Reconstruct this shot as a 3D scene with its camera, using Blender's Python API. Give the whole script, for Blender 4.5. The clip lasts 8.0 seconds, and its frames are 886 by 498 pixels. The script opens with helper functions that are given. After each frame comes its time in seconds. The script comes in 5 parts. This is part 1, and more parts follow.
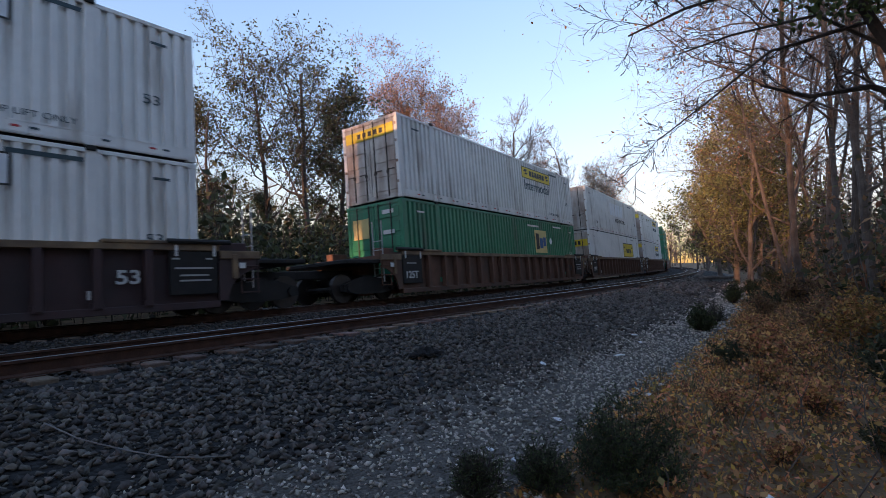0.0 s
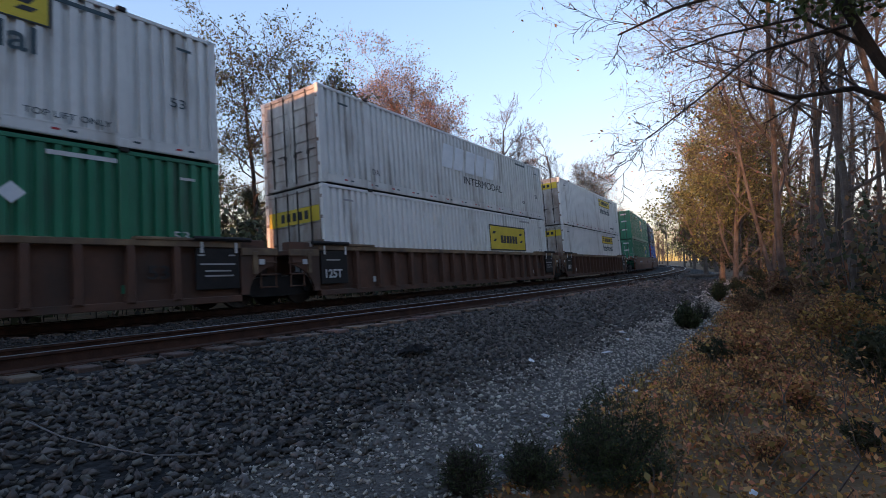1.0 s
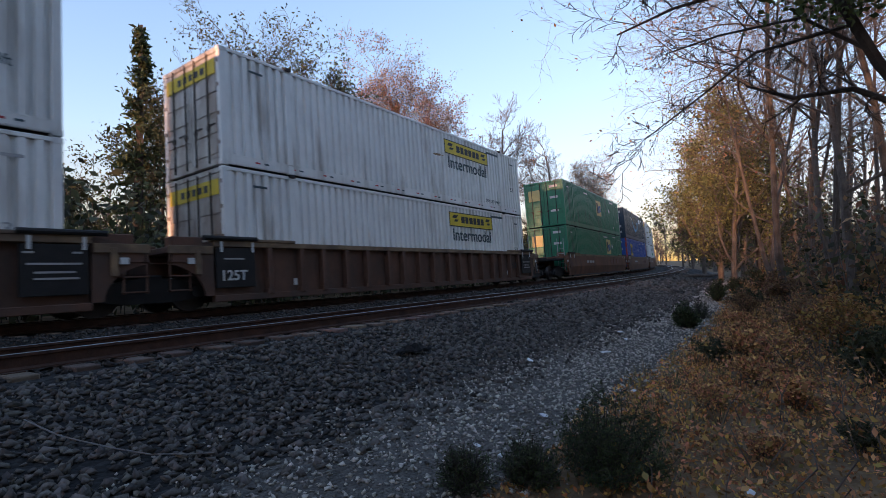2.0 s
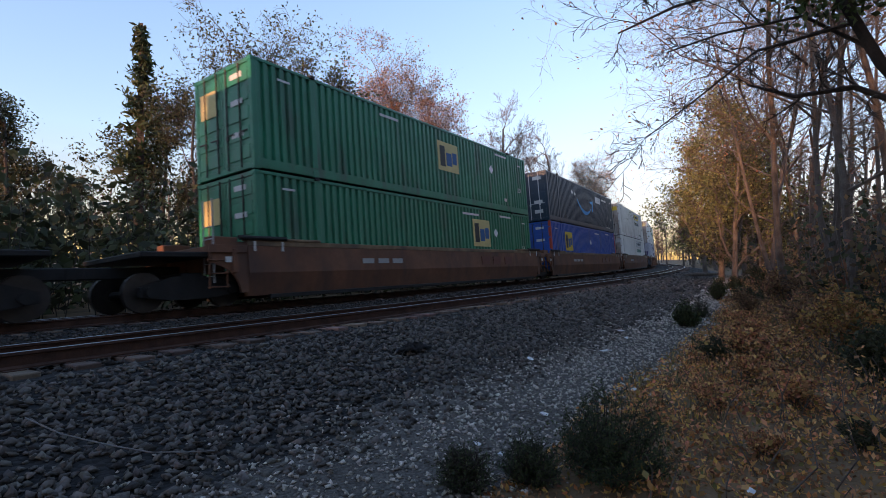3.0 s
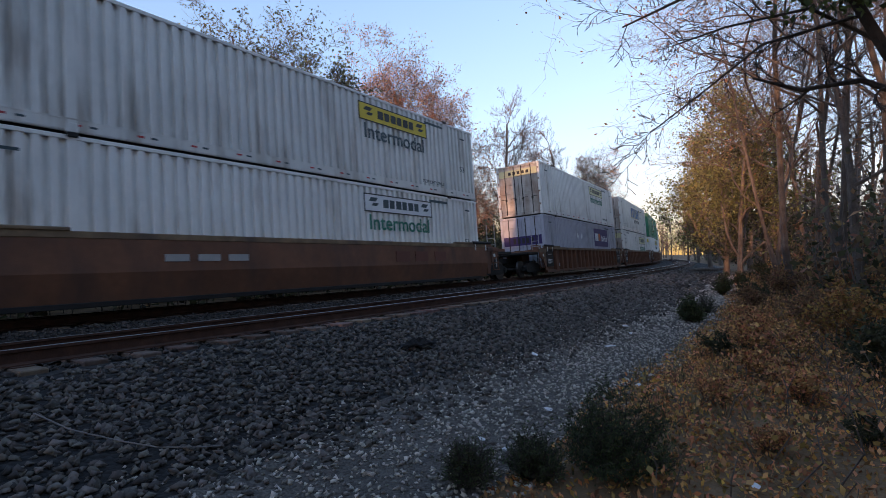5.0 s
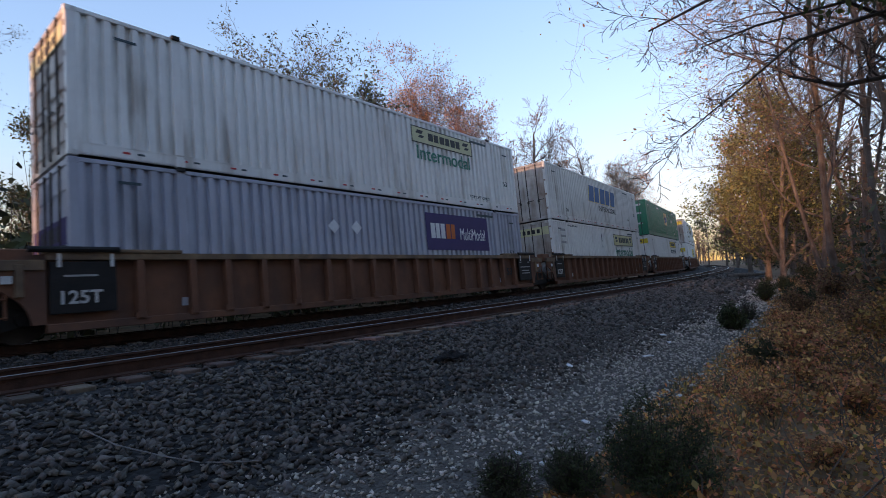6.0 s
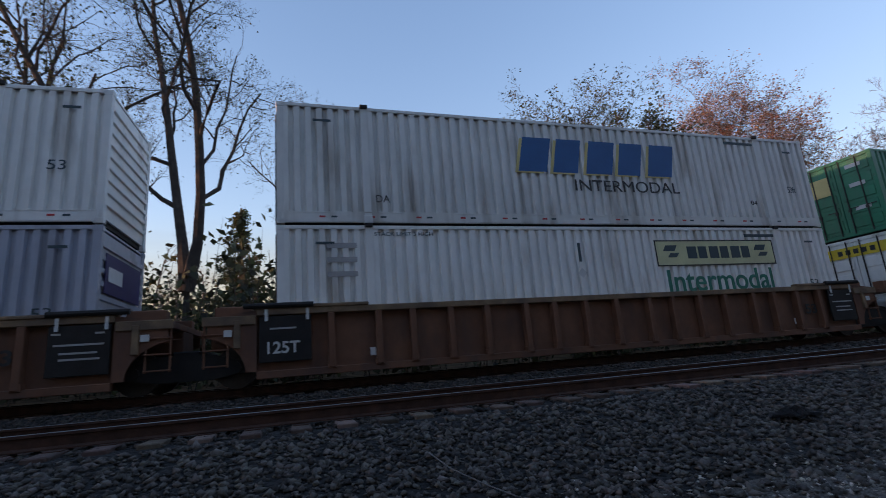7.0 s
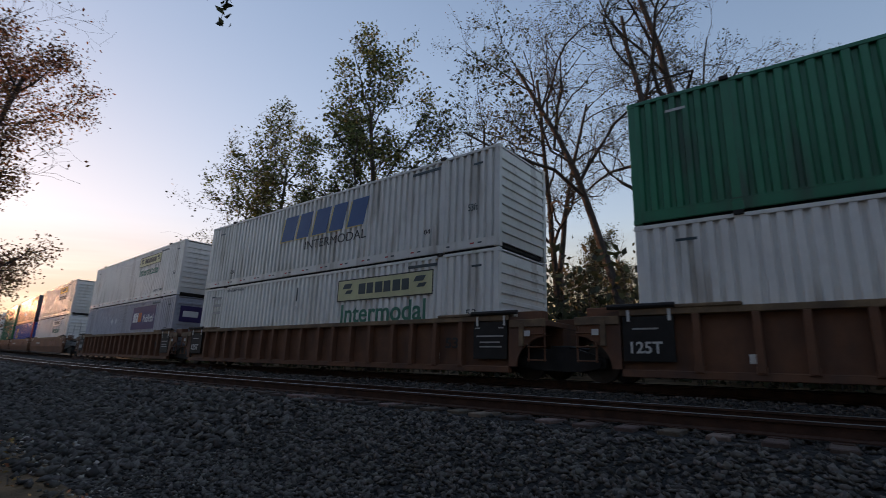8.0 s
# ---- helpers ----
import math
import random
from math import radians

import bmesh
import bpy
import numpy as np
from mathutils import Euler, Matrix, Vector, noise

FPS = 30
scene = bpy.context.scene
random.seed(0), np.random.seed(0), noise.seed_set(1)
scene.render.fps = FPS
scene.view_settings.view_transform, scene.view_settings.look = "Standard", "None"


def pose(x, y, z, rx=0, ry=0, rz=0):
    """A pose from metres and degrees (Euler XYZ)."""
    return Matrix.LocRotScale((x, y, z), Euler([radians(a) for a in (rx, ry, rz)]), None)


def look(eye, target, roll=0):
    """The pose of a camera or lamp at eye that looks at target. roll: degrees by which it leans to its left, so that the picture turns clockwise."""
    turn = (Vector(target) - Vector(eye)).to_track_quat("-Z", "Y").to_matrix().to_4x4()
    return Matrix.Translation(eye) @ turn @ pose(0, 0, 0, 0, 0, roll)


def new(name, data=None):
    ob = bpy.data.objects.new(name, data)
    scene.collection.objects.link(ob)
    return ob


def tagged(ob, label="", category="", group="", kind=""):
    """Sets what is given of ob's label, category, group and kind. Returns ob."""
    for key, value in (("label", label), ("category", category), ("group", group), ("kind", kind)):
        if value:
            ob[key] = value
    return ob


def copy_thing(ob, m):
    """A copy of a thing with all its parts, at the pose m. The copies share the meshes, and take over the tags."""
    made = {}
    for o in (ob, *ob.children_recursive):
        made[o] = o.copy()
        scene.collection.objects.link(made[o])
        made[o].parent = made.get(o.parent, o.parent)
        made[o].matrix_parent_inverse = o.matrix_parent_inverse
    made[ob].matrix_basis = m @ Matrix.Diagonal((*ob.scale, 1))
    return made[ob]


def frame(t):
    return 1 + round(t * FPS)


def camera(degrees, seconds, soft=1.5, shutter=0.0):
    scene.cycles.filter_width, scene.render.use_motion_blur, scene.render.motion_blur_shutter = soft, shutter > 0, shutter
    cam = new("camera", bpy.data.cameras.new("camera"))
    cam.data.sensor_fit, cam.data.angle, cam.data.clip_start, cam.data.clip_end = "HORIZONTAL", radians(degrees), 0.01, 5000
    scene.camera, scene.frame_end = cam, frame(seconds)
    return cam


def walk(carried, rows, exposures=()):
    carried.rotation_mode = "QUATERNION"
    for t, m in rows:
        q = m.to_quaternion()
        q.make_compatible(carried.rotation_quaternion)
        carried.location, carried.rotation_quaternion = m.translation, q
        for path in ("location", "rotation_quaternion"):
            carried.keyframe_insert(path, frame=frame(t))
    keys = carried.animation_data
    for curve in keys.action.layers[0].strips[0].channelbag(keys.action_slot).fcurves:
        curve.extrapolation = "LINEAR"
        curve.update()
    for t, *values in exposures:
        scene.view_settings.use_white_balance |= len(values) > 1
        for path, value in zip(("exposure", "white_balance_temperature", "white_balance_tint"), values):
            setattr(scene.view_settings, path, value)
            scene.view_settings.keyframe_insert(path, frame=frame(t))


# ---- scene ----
# The camera stands beside a double track on a curve and turns with the passing train.
R_CURVE, D_TRACK, CANT, SPEED, EYE = 400.0, 12.0, 4.67, 22.12, 1.165
TURN = [
    (0.0, -52.30, 1.83, 0.40), (0.5, -53.15, 1.67, 0.25), (1.0, -53.53, 1.50, 0.18), (1.5, -53.67, 1.47, 0.08),
    (3.0, -53.61, 1.27, 0.03), (3.5, -53.59, 1.08, 0.00), (4.0, -53.52, 0.91, 0.05), (4.5, -53.35, 0.79, 0.12),
    (5.2, -53.1, 0.80, 0.2), (5.8, -51.76, 1.36, 0.86), (6.0, -49.66, 2.26, 1.69), (6.5, -37.56, 5.21, 3.46), (7.0, -16.21, 8.46, 3.18),
    (7.5, 13.07, 9.08, 3.38), (8.0, 37.27, 9.94, 1.00),
]
cam = camera(83.8, 8.0, 0.85, 0.08)
walk(cam, [(t, pose(0, 0, EYE, 90 + p, r, y)) for t, y, p, r in TURN],
     [(0, 2.3, 6500, 25), (6.0, 2.25, 6450, 25), (7.0, 1.9, 6400, 25), (7.5, 1.85, 6900, 26), (8.0, 1.6, 7300, 26)])

# ---- light: a low sun behind thin trees, clear evening sky ----
SUN_AZ, SUN_EL = 85.0, 4.2
world = bpy.data.worlds.new("evening")
scene.world = world
world.use_nodes = True
wt = world.node_tree
sky = wt.nodes.new("ShaderNodeTexSky")
sky.sky_type, sky.sun_disc = "NISHITA", False
sky.sun_elevation, sky.sun_rotation = radians(SUN_EL), radians(-SUN_AZ)
sky.air_density, sky.dust_density, sky.ozone_density = 1.0, 0.4, 1.7
back = wt.nodes["Background"]
back.inputs[1].default_value = 0.15
# the glow round the sun rolls off, and thin streaks of cloud lie low in the sky
def world_node(kind, **values):
    n = wt.nodes.new(kind)
    for key, v in values.items():
        n.inputs[int(key[1:])].default_value = v
    return n


scaled, lifted, rolled = [world_node("ShaderNodeVectorMath") for _ in range(3)]
scaled.operation, lifted.operation, rolled.operation = "MULTIPLY", "MULTIPLY_ADD", "DIVIDE"
scaled.inputs[1].default_value = (1.15, 1.27, 1.46)
lifted.inputs[1].default_value, lifted.inputs[2].default_value = (0.36, 0.36, 0.36), (1, 1, 1)
wt.links.new(sky.outputs[0], scaled.inputs[0])
wt.links.new(sky.outputs[0], lifted.inputs[0])
wt.links.new(scaled.outputs[0], rolled.inputs[0])
wt.links.new(lifted.outputs[0], rolled.inputs[1])
wc = world_node("ShaderNodeTexCoord")
wm = world_node("ShaderNodeMapping", i3=(1.6, 1.6, 24))
wn = world_node("ShaderNodeTexNoise", i2=1.4, i3=6)
wr = world_node("ShaderNodeValToRGB")
wr.color_ramp.elements[0].position, wr.color_ramp.elements[1].position = 0.36, 0.66
wr.color_ramp.elements[0].color, wr.color_ramp.elements[1].color = (0.74, 0.53, 0.36, 1), (1.02, 0.90, 0.74, 1)
wx = world_node("ShaderNodeMix")
wx.data_type, wx.blend_type = "RGBA", "MULTIPLY"
ws = world_node("ShaderNodeSeparateXYZ")
wf = world_node("ShaderNodeMapRange", i1=0.02, i2=0.22, i3=1.0, i4=0.0)
wt.links.new(wc.outputs["Generated"], wm.inputs[0])
wt.links.new(wm.outputs[0], wn.inputs["Vector"])
wt.links.new(wn.outputs["Fac"], wr.inputs[0])
wt.links.new(wc.outputs["Generated"], ws.inputs[0])
wt.links.new(ws.outputs["Z"], wf.inputs[0])
wt.links.new(wf.outputs[0], wx.inputs[0])
wt.links.new(rolled.outputs[0], wx.inputs[6])
wt.links.new(wr.outputs[0], wx.inputs[7])
wt.links.new(wx.outputs[2], back.inputs[0])
sun = new("sun", bpy.data.lights.new("sun", "SUN"))
sun.data.energy, sun.data.angle, sun.data.color = 1.45, radians(0.6), (1.0, 0.55, 0.28)
_a, _e = radians(SUN_AZ), radians(SUN_EL)
sun.matrix_world = look((-60 * math.sin(_a), 60 * math.cos(_a), 60 * math.tan(_e)), (0, 0, 0))


# ---- materials ----
MATS = {}


def material(name, color, rough=0.7, metal=0.0, vary=0.25, scale=3.0, bump=0.0, bscale=40.0, dirt=None, dirt_amount=0.4, dirt_scale=(1, 1, 1), per=None, cell=False):
    """Colour with variation at two scales, grime with a shape of its own, and fine relief. per: 'object' or 'island' varies piece by piece."""
    if name in MATS:
        return MATS[name]
    m = bpy.data.materials.new(name)
    m.use_nodes = True
    nt = m.node_tree
    N, L = nt.nodes, nt.links
    b = N["Principled BSDF"]
    b.inputs["Roughness"].default_value, b.inputs["Metallic"].default_value = rough, metal
    tc = N.new("ShaderNodeTexCoord")

    def tex(sc, detail=5.0, mapping=None):
        n = N.new("ShaderNodeTexNoise")
        n.inputs["Scale"].default_value, n.inputs["Detail"].default_value = sc, detail
        if mapping:
            mp = N.new("ShaderNodeMapping")
            mp.inputs["Scale"].default_value = mapping
            L.new(tc.outputs["Object"], mp.inputs["Vector"])
            L.new(mp.outputs[0], n.inputs["Vector"])
        else:
            L.new(tc.outputs["Object"], n.inputs["Vector"])
        return n.outputs["Fac"]

    def mix(kind, fac, a, c):
        n = N.new("ShaderNodeMix")
        n.data_type, n.blend_type = "RGBA", kind
        for sock, v in ((n.inputs[0], fac), (n.inputs[6], a), (n.inputs[7], c)):
            if isinstance(v, (int, float)):
                sock.default_value = v
            elif isinstance(v, tuple):
                sock.default_value = (*v, 1)
            else:
                L.new(v, sock)
        return n.outputs[2]

    def ramp(fac, lo, hi, a=(0, 0, 0), c=(1, 1, 1)):
        n = N.new("ShaderNodeValToRGB")
        n.color_ramp.elements[0].position, n.color_ramp.elements[1].position = lo, hi
        n.color_ramp.elements[0].color, n.color_ramp.elements[1].color = (*a, 1), (*c, 1)
        L.new(fac, n.inputs[0])
        return n.outputs[0]

    lo, hi = tuple(c * (1 - vary) for c in color), tuple(min(1, c * (1 + vary)) for c in color)
    out = ramp(tex(scale), 0.3, 0.7, lo, hi)
    out = mix("MULTIPLY", 0.5 * min(1, vary * 3), out, ramp(tex(scale * 9, 3), 0.3, 0.75, (0.6, 0.6, 0.6), (1.1, 1.1, 1.1)))
    if per:
        if per == "object":
            src = N.new("ShaderNodeObjectInfo").outputs["Random"]
        else:
            src = N.new("ShaderNodeNewGeometry").outputs["Random Per Island"]
        h = N.new("ShaderNodeHueSaturation")
        mr = N.new("ShaderNodeMapRange")
        mr.inputs[3].default_value, mr.inputs[4].default_value = 0.3, 1.75
        L.new(src, mr.inputs[0])
        L.new(mr.outputs[0], h.inputs["Value"])
        mr2 = N.new("ShaderNodeMapRange")
        mr2.inputs[3].default_value, mr2.inputs[4].default_value = 0.47, 0.53
        w = N.new("ShaderNodeMath")
        w.operation = "FRACT"
        w2 = N.new("ShaderNodeMath")
        w2.operation, w2.inputs[1].default_value = "MULTIPLY", 7.31
        L.new(src, w2.inputs[0])
        L.new(w2.outputs[0], w.inputs[0])
        L.new(w.outputs[0], mr2.inputs[0])
        L.new(mr2.outputs[0], h.inputs["Hue"])
        L.new(out, h.inputs["Color"])
        out = h.outputs[0]
    if dirt:
        out = mix("MIX", ramp(tex(1.6, 8, dirt_scale), 0.62 - dirt_amount * 0.35, 0.85 - dirt_amount * 0.2), out, dirt)
    if cell:
        v = N.new("ShaderNodeTexVoronoi")
        v.inputs["Scale"].default_value = bscale
        L.new(tc.outputs["Object"], v.inputs["Vector"])
        sp = N.new("ShaderNodeSeparateColor")
        L.new(v.outputs["Color"], sp.inputs[0])
        out = mix("MULTIPLY", 0.8, out, ramp(sp.outputs[0], 0.0, 1.0, (0.5, 0.5, 0.5), (1.3, 1.3, 1.3)))
        height = v.outputs["Distance"]
    else:
        height = tex(bscale, 4)
    L.new(out, b.inputs["Base Color"])
    if bump:
        bp = N.new("ShaderNodeBump")
        bp.inputs["Strength"].default_value, bp.inputs["Distance"].default_value = bump, 0.03
        bp.invert = cell
        L.new(height, bp.inputs["Height"])
        L.new(bp.outputs[0], b.inputs["Normal"])
    MATS[name] = m
    return m


GRIME = (0.09, 0.06, 0.045)
PAINT = dict(rough=0.38, bump=0.08, bscale=25, scale=0.6)
COL = {
    "white": material("white_paint", (0.82, 0.81, 0.77), vary=0.08, dirt=(0.36, 0.31, 0.25), dirt_amount=0.22, dirt_scale=(1.2, 1.2, 0.25), **PAINT),
    "grey": material("grey_white_paint", (0.71, 0.70, 0.66), vary=0.1, dirt=(0.30, 0.26, 0.21), dirt_amount=0.26, dirt_scale=(1.2, 1.2, 0.25), **PAINT),
    "lavender": material("lavender_grey_paint", (0.42, 0.44, 0.51), vary=0.1, dirt=(0.2, 0.2, 0.22), dirt_amount=0.3, dirt_scale=(1.2, 1.2, 0.25), **PAINT),
    "green": material("green_paint", (0.014, 0.20, 0.105), vary=0.15, dirt=(0.05, 0.08, 0.06), dirt_amount=0.3, dirt_scale=(1.2, 1.2, 0.25), **PAINT),
    "navy": material("navy_paint", (0.022, 0.045, 0.075), vary=0.15, dirt=(0.06, 0.07, 0.08), dirt_amount=0.25, dirt_scale=(1.2, 1.2, 0.25), **PAINT),
    "blue": material("blue_paint", (0.02, 0.10, 0.42), vary=0.15, dirt=(0.05, 0.08, 0.16), dirt_amount=0.3, dirt_scale=(1.2, 1.2, 0.25), **PAINT),
    "rustwhite": material("rusty_white_paint", (0.58, 0.55, 0.50), vary=0.15, dirt=(0.16, 0.07, 0.03), dirt_amount=0.75, dirt_scale=(1.0, 1.2, 0.35), **PAINT),
}
WELL = {
    "rust": material("rust_brown_paint", (0.13, 0.058, 0.034), rough=0.75, vary=0.3, scale=0.8, bump=0.1, dirt=(0.06, 0.04, 0.03), dirt_amount=0.6, dirt_scale=(1, 1, 0.4)),
    "orange": material("faded_orange_paint", (0.18, 0.075, 0.038), rough=0.75, vary=0.25, scale=0.8, bump=0.1, dirt=(0.075, 0.04, 0.03), dirt_amount=0.5, dirt_scale=(1, 1, 0.4)),
    "maroon": material("maroon_paint", (0.06, 0.03, 0.03), rough=0.75, vary=0.25, scale=0.8, bump=0.1, dirt=(0.04, 0.03, 0.03), dirt_amount=0.5, dirt_scale=(1, 1, 0.4)),
}
SILL = material("worn_sill_paint", (0.22, 0.14, 0.075), rough=0.75, vary=0.3, dirt=GRIME, dirt_amount=0.5)
STEEL = material("dark_steel", (0.02, 0.018, 0.017), rough=0.7, metal=0.3, vary=0.3, bump=0.15)
WHEEL = material("wheel_steel", (0.06, 0.05, 0.045), rough=0.55, metal=0.6, vary=0.3)
RAILTOP = material("polished_rail", (0.30, 0.29, 0.28), rough=0.33, metal=1.0, vary=0.1)
RAILSIDE = material("rusty_rail", (0.07, 0.03, 0.018), rough=0.9, vary=0.35, scale=6, bump=0.2)
TIE = material("weathered_tie", (0.13, 0.09, 0.07), rough=0.95, vary=0.35, scale=4, bump=0.4, bscale=30, per="object")
# ballast bed blackened so that the gaps between loose stones read as shade
BALLAST = material("shaded_ballast_bed", (0.016, 0.015, 0.014), rough=0.95, vary=0.25, scale=0.7, bump=1.0, bscale=17, cell=True)
PATHMAT = material("path_gravel", (0.115, 0.10, 0.085), rough=0.95, vary=0.25, scale=0.9, bump=0.8, bscale=38, cell=True)
STONE = material("ballast_stone", (0.094, 0.082, 0.070), rough=0.85, vary=0.2, scale=9, bump=0.3, bscale=60, per="island")
PSTONE = material("path_stone", (0.38, 0.34, 0.29), rough=0.85, vary=0.2, scale=9, bump=0.3, bscale=60, per="island")
TRACKSTONE = material("oily_ballast_stone", (0.052, 0.042, 0.034), rough=0.85, vary=0.2, scale=9, bump=0.3, bscale=60, per="island")
SOIL = material("leafy_soil", (0.2, 0.12, 0.06), rough=1.0, vary=0.5, scale=1.5, bump=0.8, bscale=25, dirt=(0.085, 0.06, 0.03), dirt_amount=0.4)
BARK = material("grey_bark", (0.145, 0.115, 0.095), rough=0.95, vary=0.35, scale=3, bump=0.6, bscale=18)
DBARK = material("dark_bark", (0.06, 0.048, 0.04), rough=0.95, vary=0.35, scale=3, bump=0.6, bscale=18)


def leaf_material(name, color, vary=0.35):
    m = material(name, color, rough=0.7, vary=vary, scale=0.5, per="island")
    if not m.get("thin"):
        nt = m.node_tree
        b = nt.nodes["Principled BSDF"]
        t = nt.nodes.new("ShaderNodeBsdfTranslucent")
        mx = nt.nodes.new("ShaderNodeMixShader")
        mx.inputs[0].default_value = 0.35
        src = b.inputs["Base Color"].links[0].from_socket
        nt.links.new(src, t.inputs[0])
        nt.links.new(b.outputs[0], mx.inputs[1])
        nt.links.new(t.outputs[0], mx.inputs[2])
        nt.links.new(mx.outputs[0], nt.nodes["Material Output"].inputs[0])
        m["thin"] = 1
    return m


LEAF = {
    "green": leaf_material("green_leaf", (0.075, 0.10, 0.028)),
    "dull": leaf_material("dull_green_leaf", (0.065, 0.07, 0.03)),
    "yellow": leaf_material("yellow_leaf", (0.18, 0.175, 0.06)),
    "orange": leaf_material("orange_leaf", (0.26, 0.12, 0.06)),
    "ochre": leaf_material("ochre_leaf", (0.40, 0.22, 0.07)),
    "brown": leaf_material("brown_leaf", (0.27, 0.15, 0.075)),
    "litter": leaf_material("fallen_leaf", (0.62, 0.31, 0.13)),
    "bright": leaf_material("fallen_orange_leaf", (0.62, 0.30, 0.08)),
    "cedar": leaf_material("cedar_needle", (0.06, 0.08, 0.03)),
    "grass": leaf_material("dry_grass", (0.20, 0.15, 0.07)),
}
INK = {k: material("ink_" + k, c, rough=0.55, vary=0.1, scale=2) for k, c in {
    "yellow": (0.72, 0.52, 0.03), "pale": (0.62, 0.60, 0.34), "black": (0.02, 0.02, 0.02), "green": (0.01, 0.17, 0.11), "dark": (0.03, 0.06, 0.07),
    "blue": (0.015, 0.10, 0.27), "white": (0.75, 0.77, 0.78), "purple": (0.035, 0.02, 0.12), "red": (0.45, 0.06, 0.03), "sky": (0.02, 0.32, 0.68),
    "cream": (0.62, 0.50, 0.20), "faded": (0.60, 0.60, 0.58), "shade": (0.38, 0.37, 0.36), "rustred": (0.13, 0.035, 0.02), "orange": (0.6, 0.14, 0.02), "reflect": (0.5, 0.04, 0.04)}.items()}


# ---- mesh helpers ----
S_EASE, R_EASE = -45.0, 2500.0
TH_EASE = S_EASE / R_CURVE
EASE_X, EASE_Y = (R_CURVE - R_EASE) * math.sin(TH_EASE), D_TRACK + R_CURVE + (R_EASE - R_CURVE) * math.cos(TH_EASE)


def heading(s):
    return s / R_CURVE if s >= S_EASE else TH_EASE + (s - S_EASE) / R_EASE


def arc(s, q=0.0, z=0.0):
    """World place at s metres along the curve and q metres from the train's track towards the camera's side."""
    th = heading(s)
    if s >= S_EASE:
        return Vector(((R_CURVE + q) * math.sin(th), D_TRACK + R_CURVE - (R_CURVE + q) * math.cos(th), z))
    return Vector((EASE_X + (R_EASE + q) * math.sin(th), EASE_Y - (R_EASE + q) * math.cos(th), z))


def along(x, y):
    """The s and q of a place."""
    s = R_CURVE * math.atan2(x, D_TRACK + R_CURVE - y)
    if s >= S_EASE:
        return s, math.hypot(x, D_TRACK + R_CURVE - y) - R_CURVE
    th = math.atan2(x - EASE_X, EASE_Y - y)
    return S_EASE + (th - TH_EASE) * R_EASE, math.hypot(x - EASE_X, EASE_Y - y) - R_EASE


def track_pose(s, q=0.0, z=0.0):
    p = arc(s, q)
    return pose(p.x, p.y, z, -CANT, 0, math.degrees(heading(s)))


def mesh_from(name, verts, faces, mats):
    me = bpy.data.meshes.new(name)
    me.from_pydata(verts, [], faces)
    for m in mats if isinstance(mats, (list, tuple)) else [mats]:
        me.materials.append(m)
    return me


def box(bm, x0, x1, y0, y1, z0, z1, bevel=0.0):
    vs = [bm.verts.new((x, y, z)) for x in (x0, x1) for y in (y0, y1) for z in (z0, z1)]
    fs = [bm.faces.new([vs[i] for i in f]) for f in ((0, 1, 3, 2), (4, 6, 7, 5), (0, 4, 5, 1), (2, 3, 7, 6), (0, 2, 6, 4), (1, 5, 7, 3))]
    if bevel:
        bmesh.ops.bevel(bm, geom=list({e for f in fs for e in f.edges}), offset=bevel, segments=1, affect="EDGES")


def rod(bm, a, b, r, n=6):
    a, b = Vector(a), Vector(b)
    q = (b - a).to_track_quat("Z", "Y")
    r0, r1 = [[bm.verts.new(p + q @ Vector((r * math.cos(2 * math.pi * i / n), r * math.sin(2 * math.pi * i / n), 0))) for i in range(n)] for p in (a, b)]
    for i in range(n):
        bm.faces.new((r0[i], r0[(i + 1) % n], r1[(i + 1) % n], r1[i]))
    bm.faces.new(r0[::-1]), bm.faces.new(r1)


def prism(bm, pts, y0, y1):
    """A flat outline in x and z, given depth from y0 (front) to y1."""
    a, b = [bm.verts.new((x, y0, z)) for x, z in pts], [bm.verts.new((x, y1, z)) for x, z in pts]
    n = len(pts)
    bm.faces.new(a), bm.faces.new(b[::-1])
    for i in range(n):
        bm.faces.new((a[i], b[i], b[(i + 1) % n], a[(i + 1) % n]))


CACHE = {}


def part(name, bm, mat, parent, label="", m=None):
    """One mesh object under a thing or a part. bm: a bmesh, or a mesh made before."""
    if isinstance(bm, bpy.types.Mesh):
        me = bm
    else:
        me = bpy.data.meshes.new(name)
        bmesh.ops.recalc_face_normals(bm, faces=bm.faces)
        bm.to_mesh(me)
        bm.free()
        me.materials.append(mat)
    ob = new(name, me)
    ob.parent = parent
    if m is not None:
        ob.matrix_basis = m
    if label:
        tagged(ob, label)
    return ob


def cached(key, mat, build):
    """The mesh made by build(bm), once for each key and material."""
    k = (key, mat.name)
    if k not in CACHE:
        bm = bmesh.new()
        build(bm)
        bmesh.ops.recalc_face_normals(bm, faces=bm.faces)
        me = bpy.data.meshes.new(key)
        bm.to_mesh(me)
        bm.free()
        me.materials.append(mat)
        CACHE[k] = me
    return CACHE[k]


def empty(name, m=None):
    ob = new(name)
    ob.empty_display_size = 0.2
    if m is not None:
        ob.matrix_basis = m
    return ob


